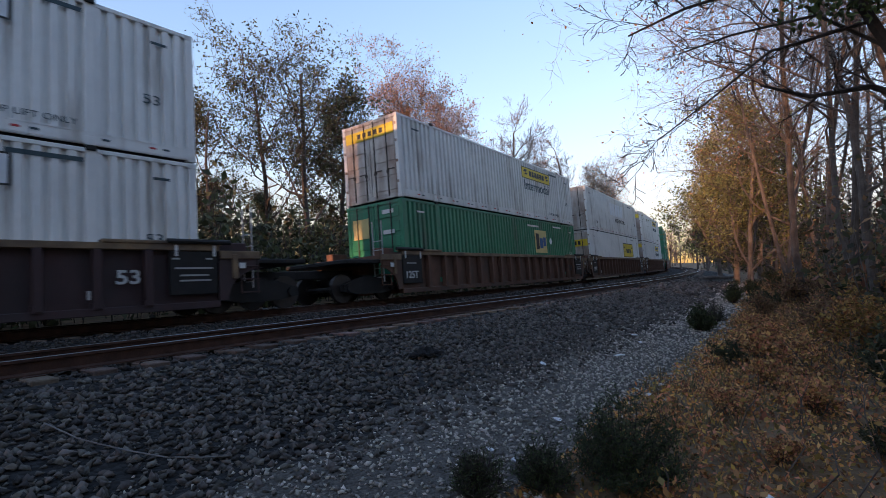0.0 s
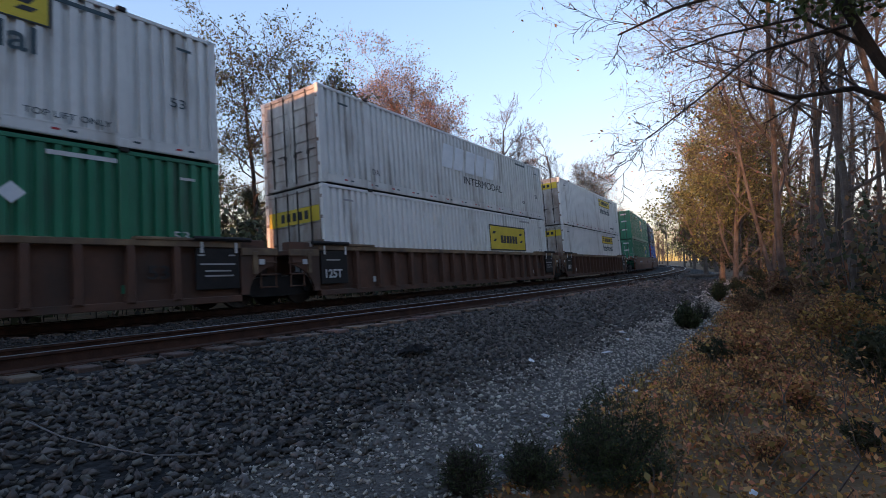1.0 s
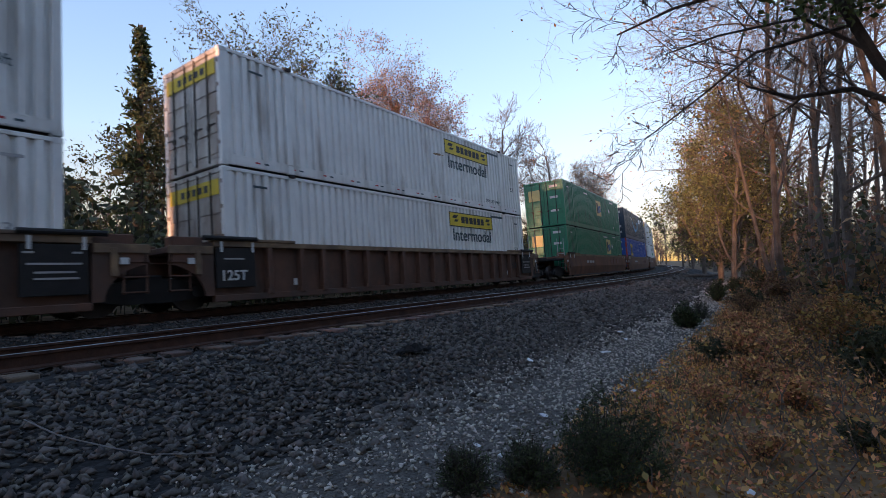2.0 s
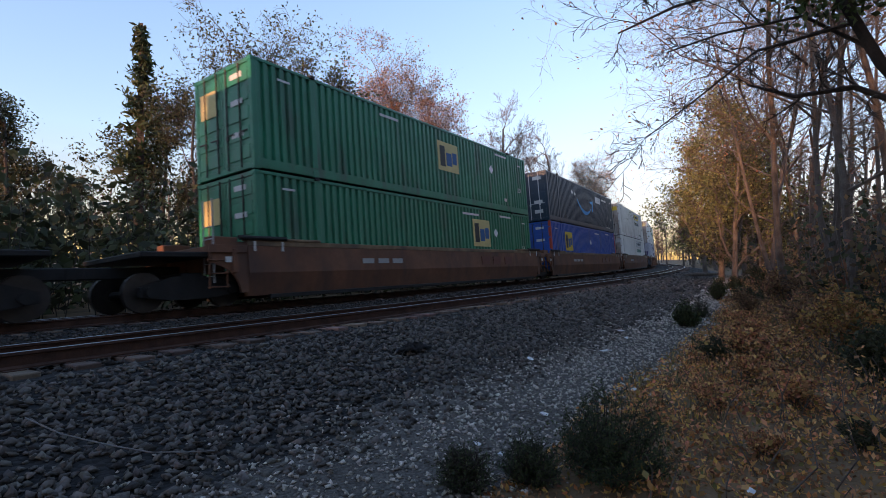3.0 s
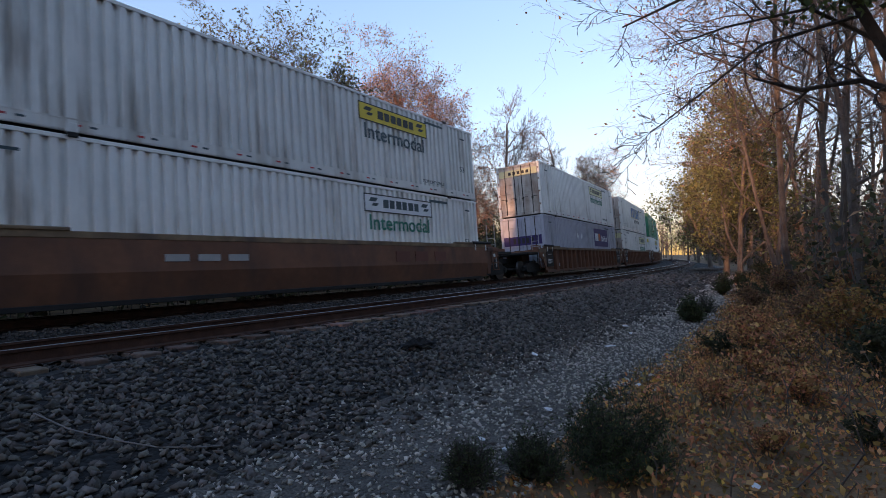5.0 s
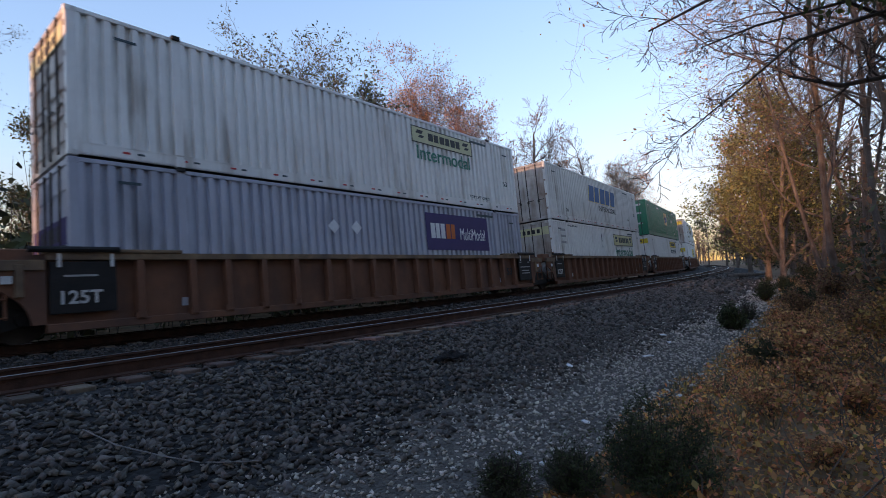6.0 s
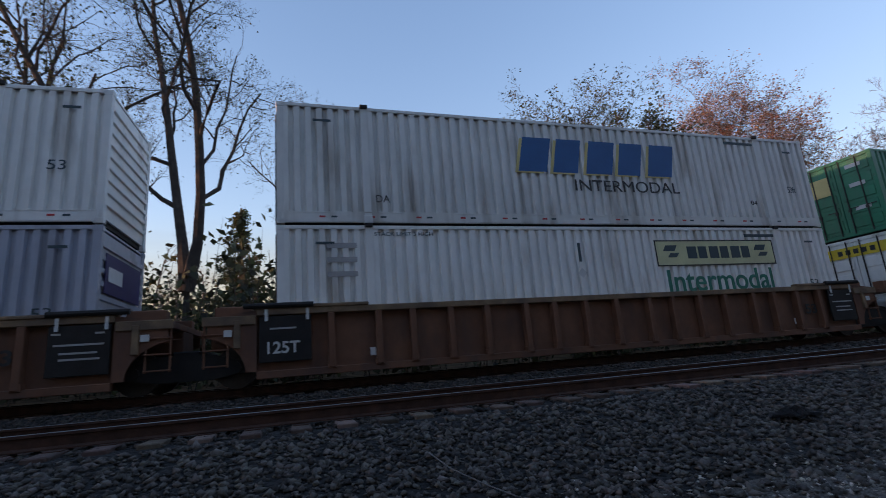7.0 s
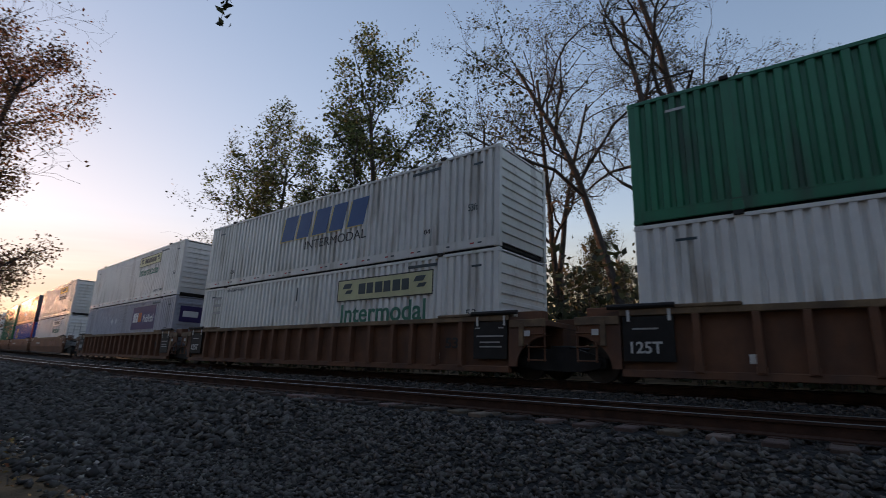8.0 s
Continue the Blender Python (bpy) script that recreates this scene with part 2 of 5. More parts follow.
def text_mesh(words, width, height, mat, bold=0.0):
    """Lettering of a given width and height in the x-z plane, its lower left at the origin."""
    k = ("text", words, width, height, mat.name, bold)
    if k not in CACHE:
        cu = bpy.data.curves.new("lettering", "FONT")
        cu.body, cu.extrude, cu.offset = words, 0.004, bold
        ob = bpy.data.objects.new("lettering", cu)
        me = bpy.data.meshes.new_from_object(ob)
        bpy.data.objects.remove(ob)
        co = np.empty(len(me.vertices) * 3)
        me.vertices.foreach_get("co", co)
        co = co.reshape(-1, 3)
        lo, hi = co.min(0), co.max(0)
        out = np.empty_like(co)
        out[:, 0] = (co[:, 0] - lo[0]) / (hi[0] - lo[0]) * width
        out[:, 2] = (co[:, 1] - lo[1]) / (hi[1] - lo[1]) * height
        out[:, 1] = -co[:, 2]
        me.vertices.foreach_set("co", out.ravel())
        me.materials.clear()
        me.materials.append(mat)
        CACHE[k] = me
    return CACHE[k]


# ---- ground and track ----
LIFT = 0.15


def ground_z(q, s=0.0):
    t = math.tan(radians(CANT))
    pts = [(-400, -0.9), (-14, -0.9), (-6, -0.8), (-3.2, -0.62), (-1.9, -0.22 - 1.5 * t), (1.5, -0.22 + 1.5 * t), (1.75, -0.12), (3.2, -0.22 + LIFT - 1.4 * t), (5.95, -0.24 + LIFT + 1.35 * t), (6.3, -0.2 + LIFT),
           (8.2, -0.41), (10.3, -0.46), (12.2, -0.44), (15, -0.15), (20, 0.35), (40, 1.2), (3000, 2.0)]
    for (a, za), (b, zb) in zip(pts, pts[1:]):
        if q <= b:
            return za + (zb - za) * (q - a) / (b - a)
    return 2.0


def spot(s, q):
    """A place on the ground."""
    wob = 0.05 * noise.noise((s * 0.35, q * 0.35, 0)) * (1 if q > 10.3 or q < -3 else 0.25)
    return arc(s, q, ground_z(q, s) + wob)


def edge_q(s):
    """Where the gravel ends and the undergrowth begins."""
    return 10.25 + 0.25 * noise.noise((s * 0.25, 3.1, 0)) + 0.15 * noise.noise((s * 1.1, 7.1, 0)) - 0.03 * max(0, s - 12) * (1 if s < 45 else 45 / s) - 0.55 * min(1, max(0, (-s - 2.5) / 3))


def build_ground():
    ss = [-1256, -900, -600, -450, -330, -250, -190, -150, -120, -95, -75] + [-60 + 2 * i for i in range(15)] + [-30 + i for i in range(25)]
    ss += [-5 + 0.5 * i for i in range(60)] + [25 + i for i in range(30)] + [55 + 3 * i for i in range(20)] + [115, 140, 170, 210, 260, 320, 420, 600, 900, 1256]
    ss = sorted(set(ss))
    qs = [-398, -250, -120, -60, -35, -22, -14, -10, -8, -6, -4.6, -3.2, -2.5, -1.9, -1.2, 0, 1.2, 1.5, 1.75, 2.2, 3.2, 3.9, 4.6, 5.3, 5.95, 6.3, 6.8, 7.2, 8.2, 8.6, 9, 9.3, 9.6, 9.9, 10.2, 10.5, 10.8, 11.3, 12, 13, 14, 15, 16.5, 18, 20, 24, 30, 40, 60, 100, 200, 500, 1200, 2500]
    verts = [tuple(spot(s, q)) for s in ss for q in qs]
    nq = len(qs)
    faces, mi = [], []
    for i in range(len(ss) - 1):
        for j in range(nq - 1):
            faces.append((i * nq + j, i * nq + j + 1, (i + 1) * nq + j + 1, (i + 1) * nq + j))
            q, s = (qs[j] + qs[j + 1]) / 2, (ss[i] + ss[i + 1]) / 2
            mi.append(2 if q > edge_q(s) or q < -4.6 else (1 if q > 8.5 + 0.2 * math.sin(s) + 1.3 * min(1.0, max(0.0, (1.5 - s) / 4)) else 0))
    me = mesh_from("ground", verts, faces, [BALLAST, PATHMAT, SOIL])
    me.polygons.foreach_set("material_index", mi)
    me.polygons.foreach_set("use_smooth", [True] * len(faces))
    tagged(new("ground", me), "grey ballast, gravel path and leaf-covered soil", "ground", kind="structure")


def sweep(name, outline, s_list, q0, z0, mat, tops=None):
    """An outline (q, z) drawn along the curve, canted with the track."""
    c, sn = math.cos(radians(CANT)), math.sin(radians(CANT))
    n = len(outline)
    verts = [tuple(arc(s, q0 + a * c - b * sn, z0 + b * c + a * sn)) for s in s_list for a, b in outline]
    faces = [(i * n + j, i * n + (j + 1) % n, (i + 1) * n + (j + 1) % n, (i + 1) * n + j) for i in range(len(s_list) - 1) for j in range(n)]
    me = mesh_from(name, verts, faces, mat)
    if tops:
        me.polygons.foreach_set("material_index", [1 if j in tops else 0 for i in range(len(s_list) - 1) for j in range(n)])
    return me


RAIL_SECTION = [(-0.075, -0.18), (0.075, -0.18), (0.075, -0.165), (0.012, -0.145), (0.012, -0.045), (0.036, -0.035), (0.036, -0.005), (0.026, 0.0), (-0.026, 0.0), (-0.036, -0.005), (-0.036, -0.035), (-0.012, -0.045), (-0.012, -0.145), (-0.075, -0.165)]


def build_track(q, name, label, lift=0.0):
    base = empty(name, Matrix.Translation(arc(0, q, -0.3)))
    tagged(base, label, "railway track", kind="structure")
    inv = base.matrix_basis.inverted()
    stops = [-400, -330, -270, -220, -180, -150] + list(range(-120, -30, 6)) + list(range(-30, 60, 3)) + list(range(60, 130, 6)) + [140, 160, 190, 230, 280, 340, 400]
    t = math.sin(radians(CANT))
    for side in (-0.753, 0.753):
        me = sweep("rail", RAIL_SECTION, stops, q + side, side * t + lift, [RAILSIDE, RAILTOP], tops=(6, 7, 8))
        part("rail", me, None, base, "rusty rail with a polished head", inv)
    tie = cached("tie", TIE, lambda bm: box(bm, -0.115, 0.115, -1.3, 1.3, -0.36, -0.182, 0.012))
    plate = cached("tie_plate", RAILSIDE, lambda bm: box(bm, -0.09, 0.09, -0.17, 0.17, -0.183, -0.172))
    rnd = random.Random(int(q * 10) + 5)
    for i in range(-122, 206):
        s = i * 0.495
        m = inv @ track_pose(s + rnd.uniform(-0.03, 0.03), q, lift) @ pose(0, rnd.uniform(-0.06, 0.06), rnd.uniform(-0.012, 0.0), 0, 0, rnd.uniform(-1.5, 1.5))
        o = part("tie", tie, None, base, "", m)
        if -14 < s < 26:
            for side in (-0.753, 0.753):
                part("tie_plate", plate, None, o, "", Matrix.Translation((0, side, 0)))
    return base


def rocks(name, places, sizes, mat, label, seed):
    """Many small broken stones in one mesh: each a squashed, skewed eight-sided lump."""
    rng = np.random.default_rng(seed)
    n = len(places)
    base = np.array([(1, 0, 0), (-1, 0, 0), (0, 1, 0), (0, -1, 0), (0, 0, 1), (0, 0, -1)], float)
    tri = np.array([(0, 2, 4), (2, 1, 4), (1, 3, 4), (3, 0, 4), (2, 0, 5), (1, 2, 5), (3, 1, 5), (0, 3, 5)])
    v = base[None] * rng.uniform(0.55, 1.25, (n, 6, 1)) + rng.uniform(-0.3, 0.3, (n, 6, 3))
    v *= np.stack([rng.uniform(0.8, 1.3, n), rng.uniform(0.6, 1.0, n), rng.uniform(0.45, 0.9, n)], 1)[:, None]
    a, b = rng.uniform(0, 6.28, n), rng.normal(0, 0.5, n)
    ca, sa, cb, sb = np.cos(a)[:, None], np.sin(a)[:, None], np.cos(b)[:, None], np.sin(b)[:, None]
    y, z = v[..., 1] * cb - v[..., 2] * sb, v[..., 1] * sb + v[..., 2] * cb
    v = np.stack([v[..., 0] * ca - y * sa, v[..., 0] * sa + y * ca, z], -1) * sizes[:, None, None] + places[:, None]
    f = (tri[None] + 6 * np.arange(n)[:, None, None]).reshape(-1)
    me = bpy.data.meshes.new(name)
    me.vertices.add(n * 6), me.loops.add(n * 24), me.polygons.add(n * 8)
    me.vertices.foreach_set("co", v.reshape(-1))
    me.loops.foreach_set("vertex_index", f.astype(np.int32))
    me.polygons.foreach_set("loop_start", np.arange(0, n * 24, 3, dtype=np.int32))
    me.update(calc_edges=True)
    me.materials.append(mat)
    return tagged(new(name, me), label, "gravel", kind="stuff")


def build_stones():
    rnd = random.Random(11)
    big, bs, small, ps, low, ls = [], [], [], [], [], []
    for lo, hi, step in ((-7, 11, 0.05), (11, 24, 0.08), (-20, -7, 0.09), (24, 48, 0.15), (-40, -20, 0.17)):
        for kind, q0, q1 in (("big", 6.02, 10.5), ("small", 7.7, 10.7), ("between", 1.4, 3.3), ("crib", 3.3, 5.85)):
            st = step * (1.5 if kind in ("between", "crib") else 1.0)
            for _ in range(int((hi - lo) * (q1 - q0) / st ** 2)):
                s, q = rnd.uniform(lo, hi), rnd.uniform(q0, q1)
                f = (q - 7.7 - 1.3 * min(1.0, max(0.0, (1.5 - s) / 4))) / 1.5
                if kind == "big" and 0 < f and rnd.random() < f or kind == "small" and f < 1 and rnd.random() > f or kind == "small" and q > edge_q(s) + rnd.uniform(-0.1, 0.4):
                    continue
                r = step * rnd.choice((0.45, 0.6, 0.75, 0.95, 1.15)) if kind != "small" else step * rnd.choice((0.27, 0.35, 0.45, 0.6))
                p = spot(s, q)
                p.z += r * 0.25
                points, radii = {"small": (small, ps), "big": (big, bs)}.get(kind, (low, ls))
                points.append(p)
                radii.append(r)
    rocks("ballast_stones", np.array(big), np.array(bs), STONE, "broken dark grey ballast stones on the shoulder", 3)
    rocks("ballast_stones", np.array(low), np.array(ls), TRACKSTONE, "dark oily ballast stones between the rails", 5)
    rocks("path_gravel", np.array(small), np.array(ps), PSTONE, "fine light grey gravel on the trackside path", 4)


# ---- containers ----
CL, CW, CH = 16.154, 2.591, 2.9
BAY = 1.98


def corrugated(bm, x0, x1, z0, z1, y, out, pitch=0.262, depth=0.07):
    n = max(1, round((x1 - x0) / pitch))
    p = (x1 - x0) / n
    xs = []
    for i in range(n):
        xs += [(x0 + i * p, 0), (x0 + (i + 0.46) * p, 0), (x0 + (i + 0.57) * p, depth), (x0 + (i + 0.88) * p, depth)]
    xs.append((x1, 0))
    lo = [bm.verts.new((x, y - out * d, z0)) for x, d in xs]
    hi = [bm.verts.new((x, y - out * d, z1)) for x, d in xs]
    for i in range(len(xs) - 1):
        bm.faces.new((lo[i], lo[i + 1], hi[i + 1], hi[i]))


def side_panel(bm, out):
    y = out * (CW / 2 - 0.012)
    h = CL / 2
    for a, b in ((-h + 0.14, -h + BAY - 0.08), (-h + BAY + 0.08, h - BAY - 0.08), (h - BAY + 0.08, h - 0.14)):
        corrugated(bm, a, b, 0.29, CH - 0.09, y, out)


def end_wall(bm):
    x = CL / 2 - 0.02
    y0, y1 = -CW / 2 + 0.1, CW / 2 - 0.1
    prof = [(x - 0.03, 0.15)]
    for i in range(9):
        z = 0.42 + i * 0.26
        prof += [(x - 0.03, z - 0.02), (x + 0.012, z), (x + 0.012, z + 0.09), (x - 0.03, z + 0.11)]
    prof += [(x - 0.03, CH - 0.1), (x - 0.08, CH - 0.1), (x - 0.08, 0.15)]
    a, b = [bm.verts.new((px, y0, pz)) for px, pz in prof], [bm.verts.new((px, y1, pz)) for px, pz in prof]
    for i in range(len(prof)):
        k = (i + 1) % len(prof)
        bm.faces.new((a[i], a[k], b[k], b[i]))
    bm.faces.new(a), bm.faces.new(b[::-1])


def door(bm):
    x = -CL / 2 + 0.03
    box(bm, x, x + 0.05, 0.012, CW / 2 - 0.1, 0.19, CH - 0.14)
    for i in range(5):
        z = 0.3 + i * 0.5
        box(bm, x - 0.022, x + 0.002, 0.1, CW / 2 - 0.16, z, z + 0.36, 0.014)
    for z in (0.5, 1.2, 1.9, 2.5):
        box(bm, x - 0.03, x + 0.01, CW / 2 - 0.14, CW / 2 - 0.05, z, z + 0.09)


def build_container(color, label, end=None):
    """A 53-foot box with its doors at the leading (-x) end."""
    c = COL[color]
    e = COL[end] if end else c
    top = empty("container")
    tagged(top, label, "container")
    h, w = CL / 2, CW / 2
    for out in (-1, 1):
        part("side_panel", cached("side_panel%d" % out, c, lambda bm: side_panel(bm, out)), None, top)
        part("top_rail", cached("top_rail%d" % out, c, lambda bm: box(bm, -h + 0.1, h - 0.1, min(out * w, out * (w - 0.06)), max(out * w, out * (w - 0.06)), CH - 0.09, CH - 0.005, 0.008)), None, top)

        def rail_b(bm, out=out):
            box(bm, -h + 0.1, h - 0.1, min(out * w, out * (w - 0.05)), max(out * w, out * (w - 0.05)), 0.03, 0.29, 0.01)
            yy = out * (w + 0.006)
            box(bm, -h + 0.16, h - 0.16, min(yy, out * w), max(yy, out * w), 0.255, 0.285)
            box(bm, -h + 0.16, h - 0.16, min(yy, out * w), max(yy, out * w), 0.06, 0.085)
        part("bottom_rail", cached("bottom_rail%d" % out, c, rail_b), None, top)
    part("roof", cached("roof", c, lambda bm: box(bm, -h + 0.05, h - 0.05, -w + 0.06, w - 0.06, CH - 0.05, CH - 0.012)), None, top)
    part("floor", cached("floor_pan", STEEL, lambda bm: box(bm, -h + 0.1, h - 0.1, -w + 0.06, w - 0.06, 0.04, 0.2)), None, top)
    post = cached("corner_post", c, lambda bm: (box(bm, -0.08, 0.08, -0.07, 0.07, 0.0, CH - 0.0, 0.012), box(bm, -0.09, 0.09, -0.075, 0.075, 0.0, 0.12, 0.01), box(bm, -0.09, 0.09, -0.075, 0.075, CH - 0.12, CH, 0.01)))
    if color == "blue":
        post = cached("red_post", INK["red"], lambda bm: box(bm, -0.08, 0.08, -0.07, 0.07, 0.0, CH, 0.012))
    for x in (-h + 0.09, h - 0.09):
        for y in (-w + 0.075, w - 0.075):
            part("corner_post", post, None, top, "", Matrix.Translation((x, y, 0)))
    mid = cached("lift_post", c, lambda bm: (box(bm, -0.085, 0.085, -0.04, 0.04, 0.0, CH, 0.01), box(bm, -0.1, 0.1, -0.05, 0.05, 0.02, 0.2, 0.01)))
    cast = cached("lift_casting", STEEL, lambda bm: box(bm, -0.09, 0.09, -0.09, 0.05, CH - 0.05, CH + 0.045, 0.012))
    for x in (-h + BAY, h - BAY):
        for y in (-w + 0.036, w - 0.036):
            p = part("lift_post", mid, None, top, "", Matrix.Translation((x, y, 0)))
            part("lift_casting", cast, None, p, "dark steel lifting casting", pose(0, 0, 0, 0, 0, 180 if y > 0 else 0))
    part("end_wall", cached("end_wall", c, end_wall), None, top)
    part("header", cached("door_header", e, lambda bm: box(bm, -h + 0.01, -h + 0.1, -w + 0.14, w - 0.14, CH - 0.13, CH - 0.01, 0.01)), None, top)
    part("threshold", cached("door_sill", e, lambda bm: box(bm, -h + 0.01, -h + 0.1, -w + 0.14, w - 0.14, 0.03, 0.18, 0.01)), None, top)
    lr = cached("lock_rod", WHEEL if color != "navy" else INK["faded"], lambda bm: (rod(bm, (0, 0, 0.1), (0, 0, CH - 0.08), 0.022), box(bm, -0.02, 0.03, -0.05, 0.05, 0.9, 1.0), box(bm, -0.025, -0.005, -0.02, 0.3, 1.0, 1.03)))
    for side in (1, -1):
        d = part("door", cached("door_leaf", e, door), None, top, "", Matrix.Diagonal((1, side, 1, 1)))
        for y in (0.22, 0.78):
            part("lock_rod", lr, None, d, "steel lock rod", Matrix.Translation((-h - 0.005, y, 0)))
    for i in range(14):
        x = -h + 0.9 + i * 1.1
        if color in ("white", "grey"):
            for dx, ink in ((0, "reflect"), (0.26, "dark")):
                part("reflector", cached("reflector_" + ink, INK[ink], lambda bm: box(bm, 0, 0.13, -w - 0.007, -w, 0.145, 0.185)), None, top, "short reflective strip", Matrix.Translation((x + dx, 0, 0)))
    return top


FACE = -CW / 2 + 0.010


def at_side(u, v, lift=0.0):
    return Matrix.Translation((-CL / 2 + u * CL, FACE - lift, CH * (1 - v)))


def bar(top, name, u0, u1, v0, v1, ink, lift=0.0, label="", slant=0.0):
    """A flat painted field on the side of a container."""
    wd, ht = (u1 - u0) * CL, (v1 - v0) * CH
    bm = bmesh.new()
    prism(bm, [(0, 0), (wd, 0), (wd + slant, ht), (slant, ht)], -0.004, 0.004)
    return part(name, bm, INK[ink], top, label, at_side(u0, v1, lift))


def words(top, text, u0, u1, v0, v1, ink, bold=0.0):
    return part("lettering", text_mesh(text, (u1 - u0) * CL, (v1 - v0) * CH, INK[ink], bold), None, top, "", at_side(u0, v1, 0.002))


def outline_bars(top, u0, u1, v0, v1, ink, t=0.05, lift=0.006):
    a, b = t / CL, t / CH
    for q in ((u0, u1, v0, v0 + b), (u0, u1, v1 - b, v1), (u0, u0 + a, v0 + b, v1 - b), (u1 - a, u1, v0 + b, v1 - b)):
        bar(top, "border", *q, ink, lift)


def carrier_mark(top, u0, u1, v0, v1, field, letters="dark", below="green", border="black"):
    """A field with a border, a bar of six blocks between two slanting strokes, and the word Intermodal under it."""
    bar(top, "logo_field", u0, u1, v0, v1, field, 0.002)
    outline_bars(top, u0, u1, v0, v1, border, 0.035)
    wd = u1 - u0
    hv = v1 - v0
    blocks(top, u0 + 0.25 * wd, u1 - 0.2 * wd, v0 + 0.25 * hv, v1 - 0.28 * hv, 6, letters, 0.008)
    for a in (0.06, 0.82):
        bar(top, "logo_stroke", u0 + a * wd, u0 + (a + 0.09) * wd, v0 + 0.2 * hv, v0 + 0.42 * hv, letters, 0.008, "", 0.1)
        bar(top, "logo_stroke", u0 + (a + 0.03) * wd, u0 + (a + 0.1) * wd, v0 + 0.5 * hv, v0 + 0.66 * hv, letters, 0.008, "", 0.1)
    if below:
        words(top, "Intermodal", u0 + 0.06 * wd, u1 - 0.06 * wd, v1 + 0.14 * hv, v1 + 0.98 * hv, below, 0.012)


def blocks(top, u0, u1, v0, v1, n, ink, lift=0.004, slant=0.0, rows=1):
    """A row of plain blocks where a name stands."""
    p = (u1 - u0) / n
    for i in range(n):
        bar(top, "logo_block", u0 + i * p, u0 + (i + (0.74 if i % 2 else 0.82)) * p, v0, v1, ink, lift, "", slant)


def marks(top, ink="dark", stack=False, ft="53", lines=True):
    """Small stencils that every box bears."""
    words(top, ft, 0.935, 0.955, 0.55, 0.62, ink)
    bar(top, "stencil", 0.80, 0.87, 0.07, 0.10, ink)
    bar(top, "stencil", 0.05, 0.075, 0.13, 0.15, ink)
    bar(top, "stencil", 0.945, 0.965, 0.14, 0.16, ink)
    if stack:
        words(top, "STACK LIMIT 3 HIGH", 0.13, 0.215, 0.055, 0.085, ink)
    if lines:
        words(top, "TOP LIFT ONLY", 0.78, 0.865, 0.83, 0.87, ink)


def door_field(top, ink, z0, z1):
    """A coloured band across the upper part of both doors, with dark blocks."""
    x = -CL / 2
    bm = bmesh.new()
    box(bm, x - 0.001, x + 0.012, -CW / 2 + 0.18, CW / 2 - 0.18, z0, z1)
    part("door_band", bm, INK[ink], top, "coloured band across the doors")
    for i in range(5):
        bm = bmesh.new()
        y = 0.55 - i * 0.26
        box(bm, x - 0.006, x + 0.004, y - 0.16, y, z0 + 0.1, z1 - 0.1)
        part("logo_block", bm, INK["black"], top)


def diamond(top, u, v, r=0.2, ink="white"):
    bm = bmesh.new()
    prism(bm, [(0, -r), (r, 0), (0, r), (-r, 0)], -0.004, 0.004)
    part("placard", bm, INK[ink], top, "pale diamond placard", at_side(u, v, 0.003))


def letters_field(top, u0, u1, v0, v1, field):
    """A cream or yellow field with three plain blocks, two of them dark and one blue."""
    bar(top, "logo_field", u0, u1, v0, v1, field, 0.002)
    w, hv = u1 - u0, v1 - v0
    bar(top, "logo_block", u0 + 0.1 * w, u0 + 0.34 * w, v0 + 0.15 * hv, v1 - 0.15 * hv, "black", 0.008)
    bar(top, "logo_block", u0 + 0.40 * w, u0 + 0.66 * w, v0 + 0.35 * hv, v1 - 0.2 * hv, "blue", 0.008)
    bar(top, "logo_block", u0 + 0.70 * w, u0 + 0.92 * w, v0 + 0.3 * hv, v1 - 0.3 * hv, "blue", 0.008)


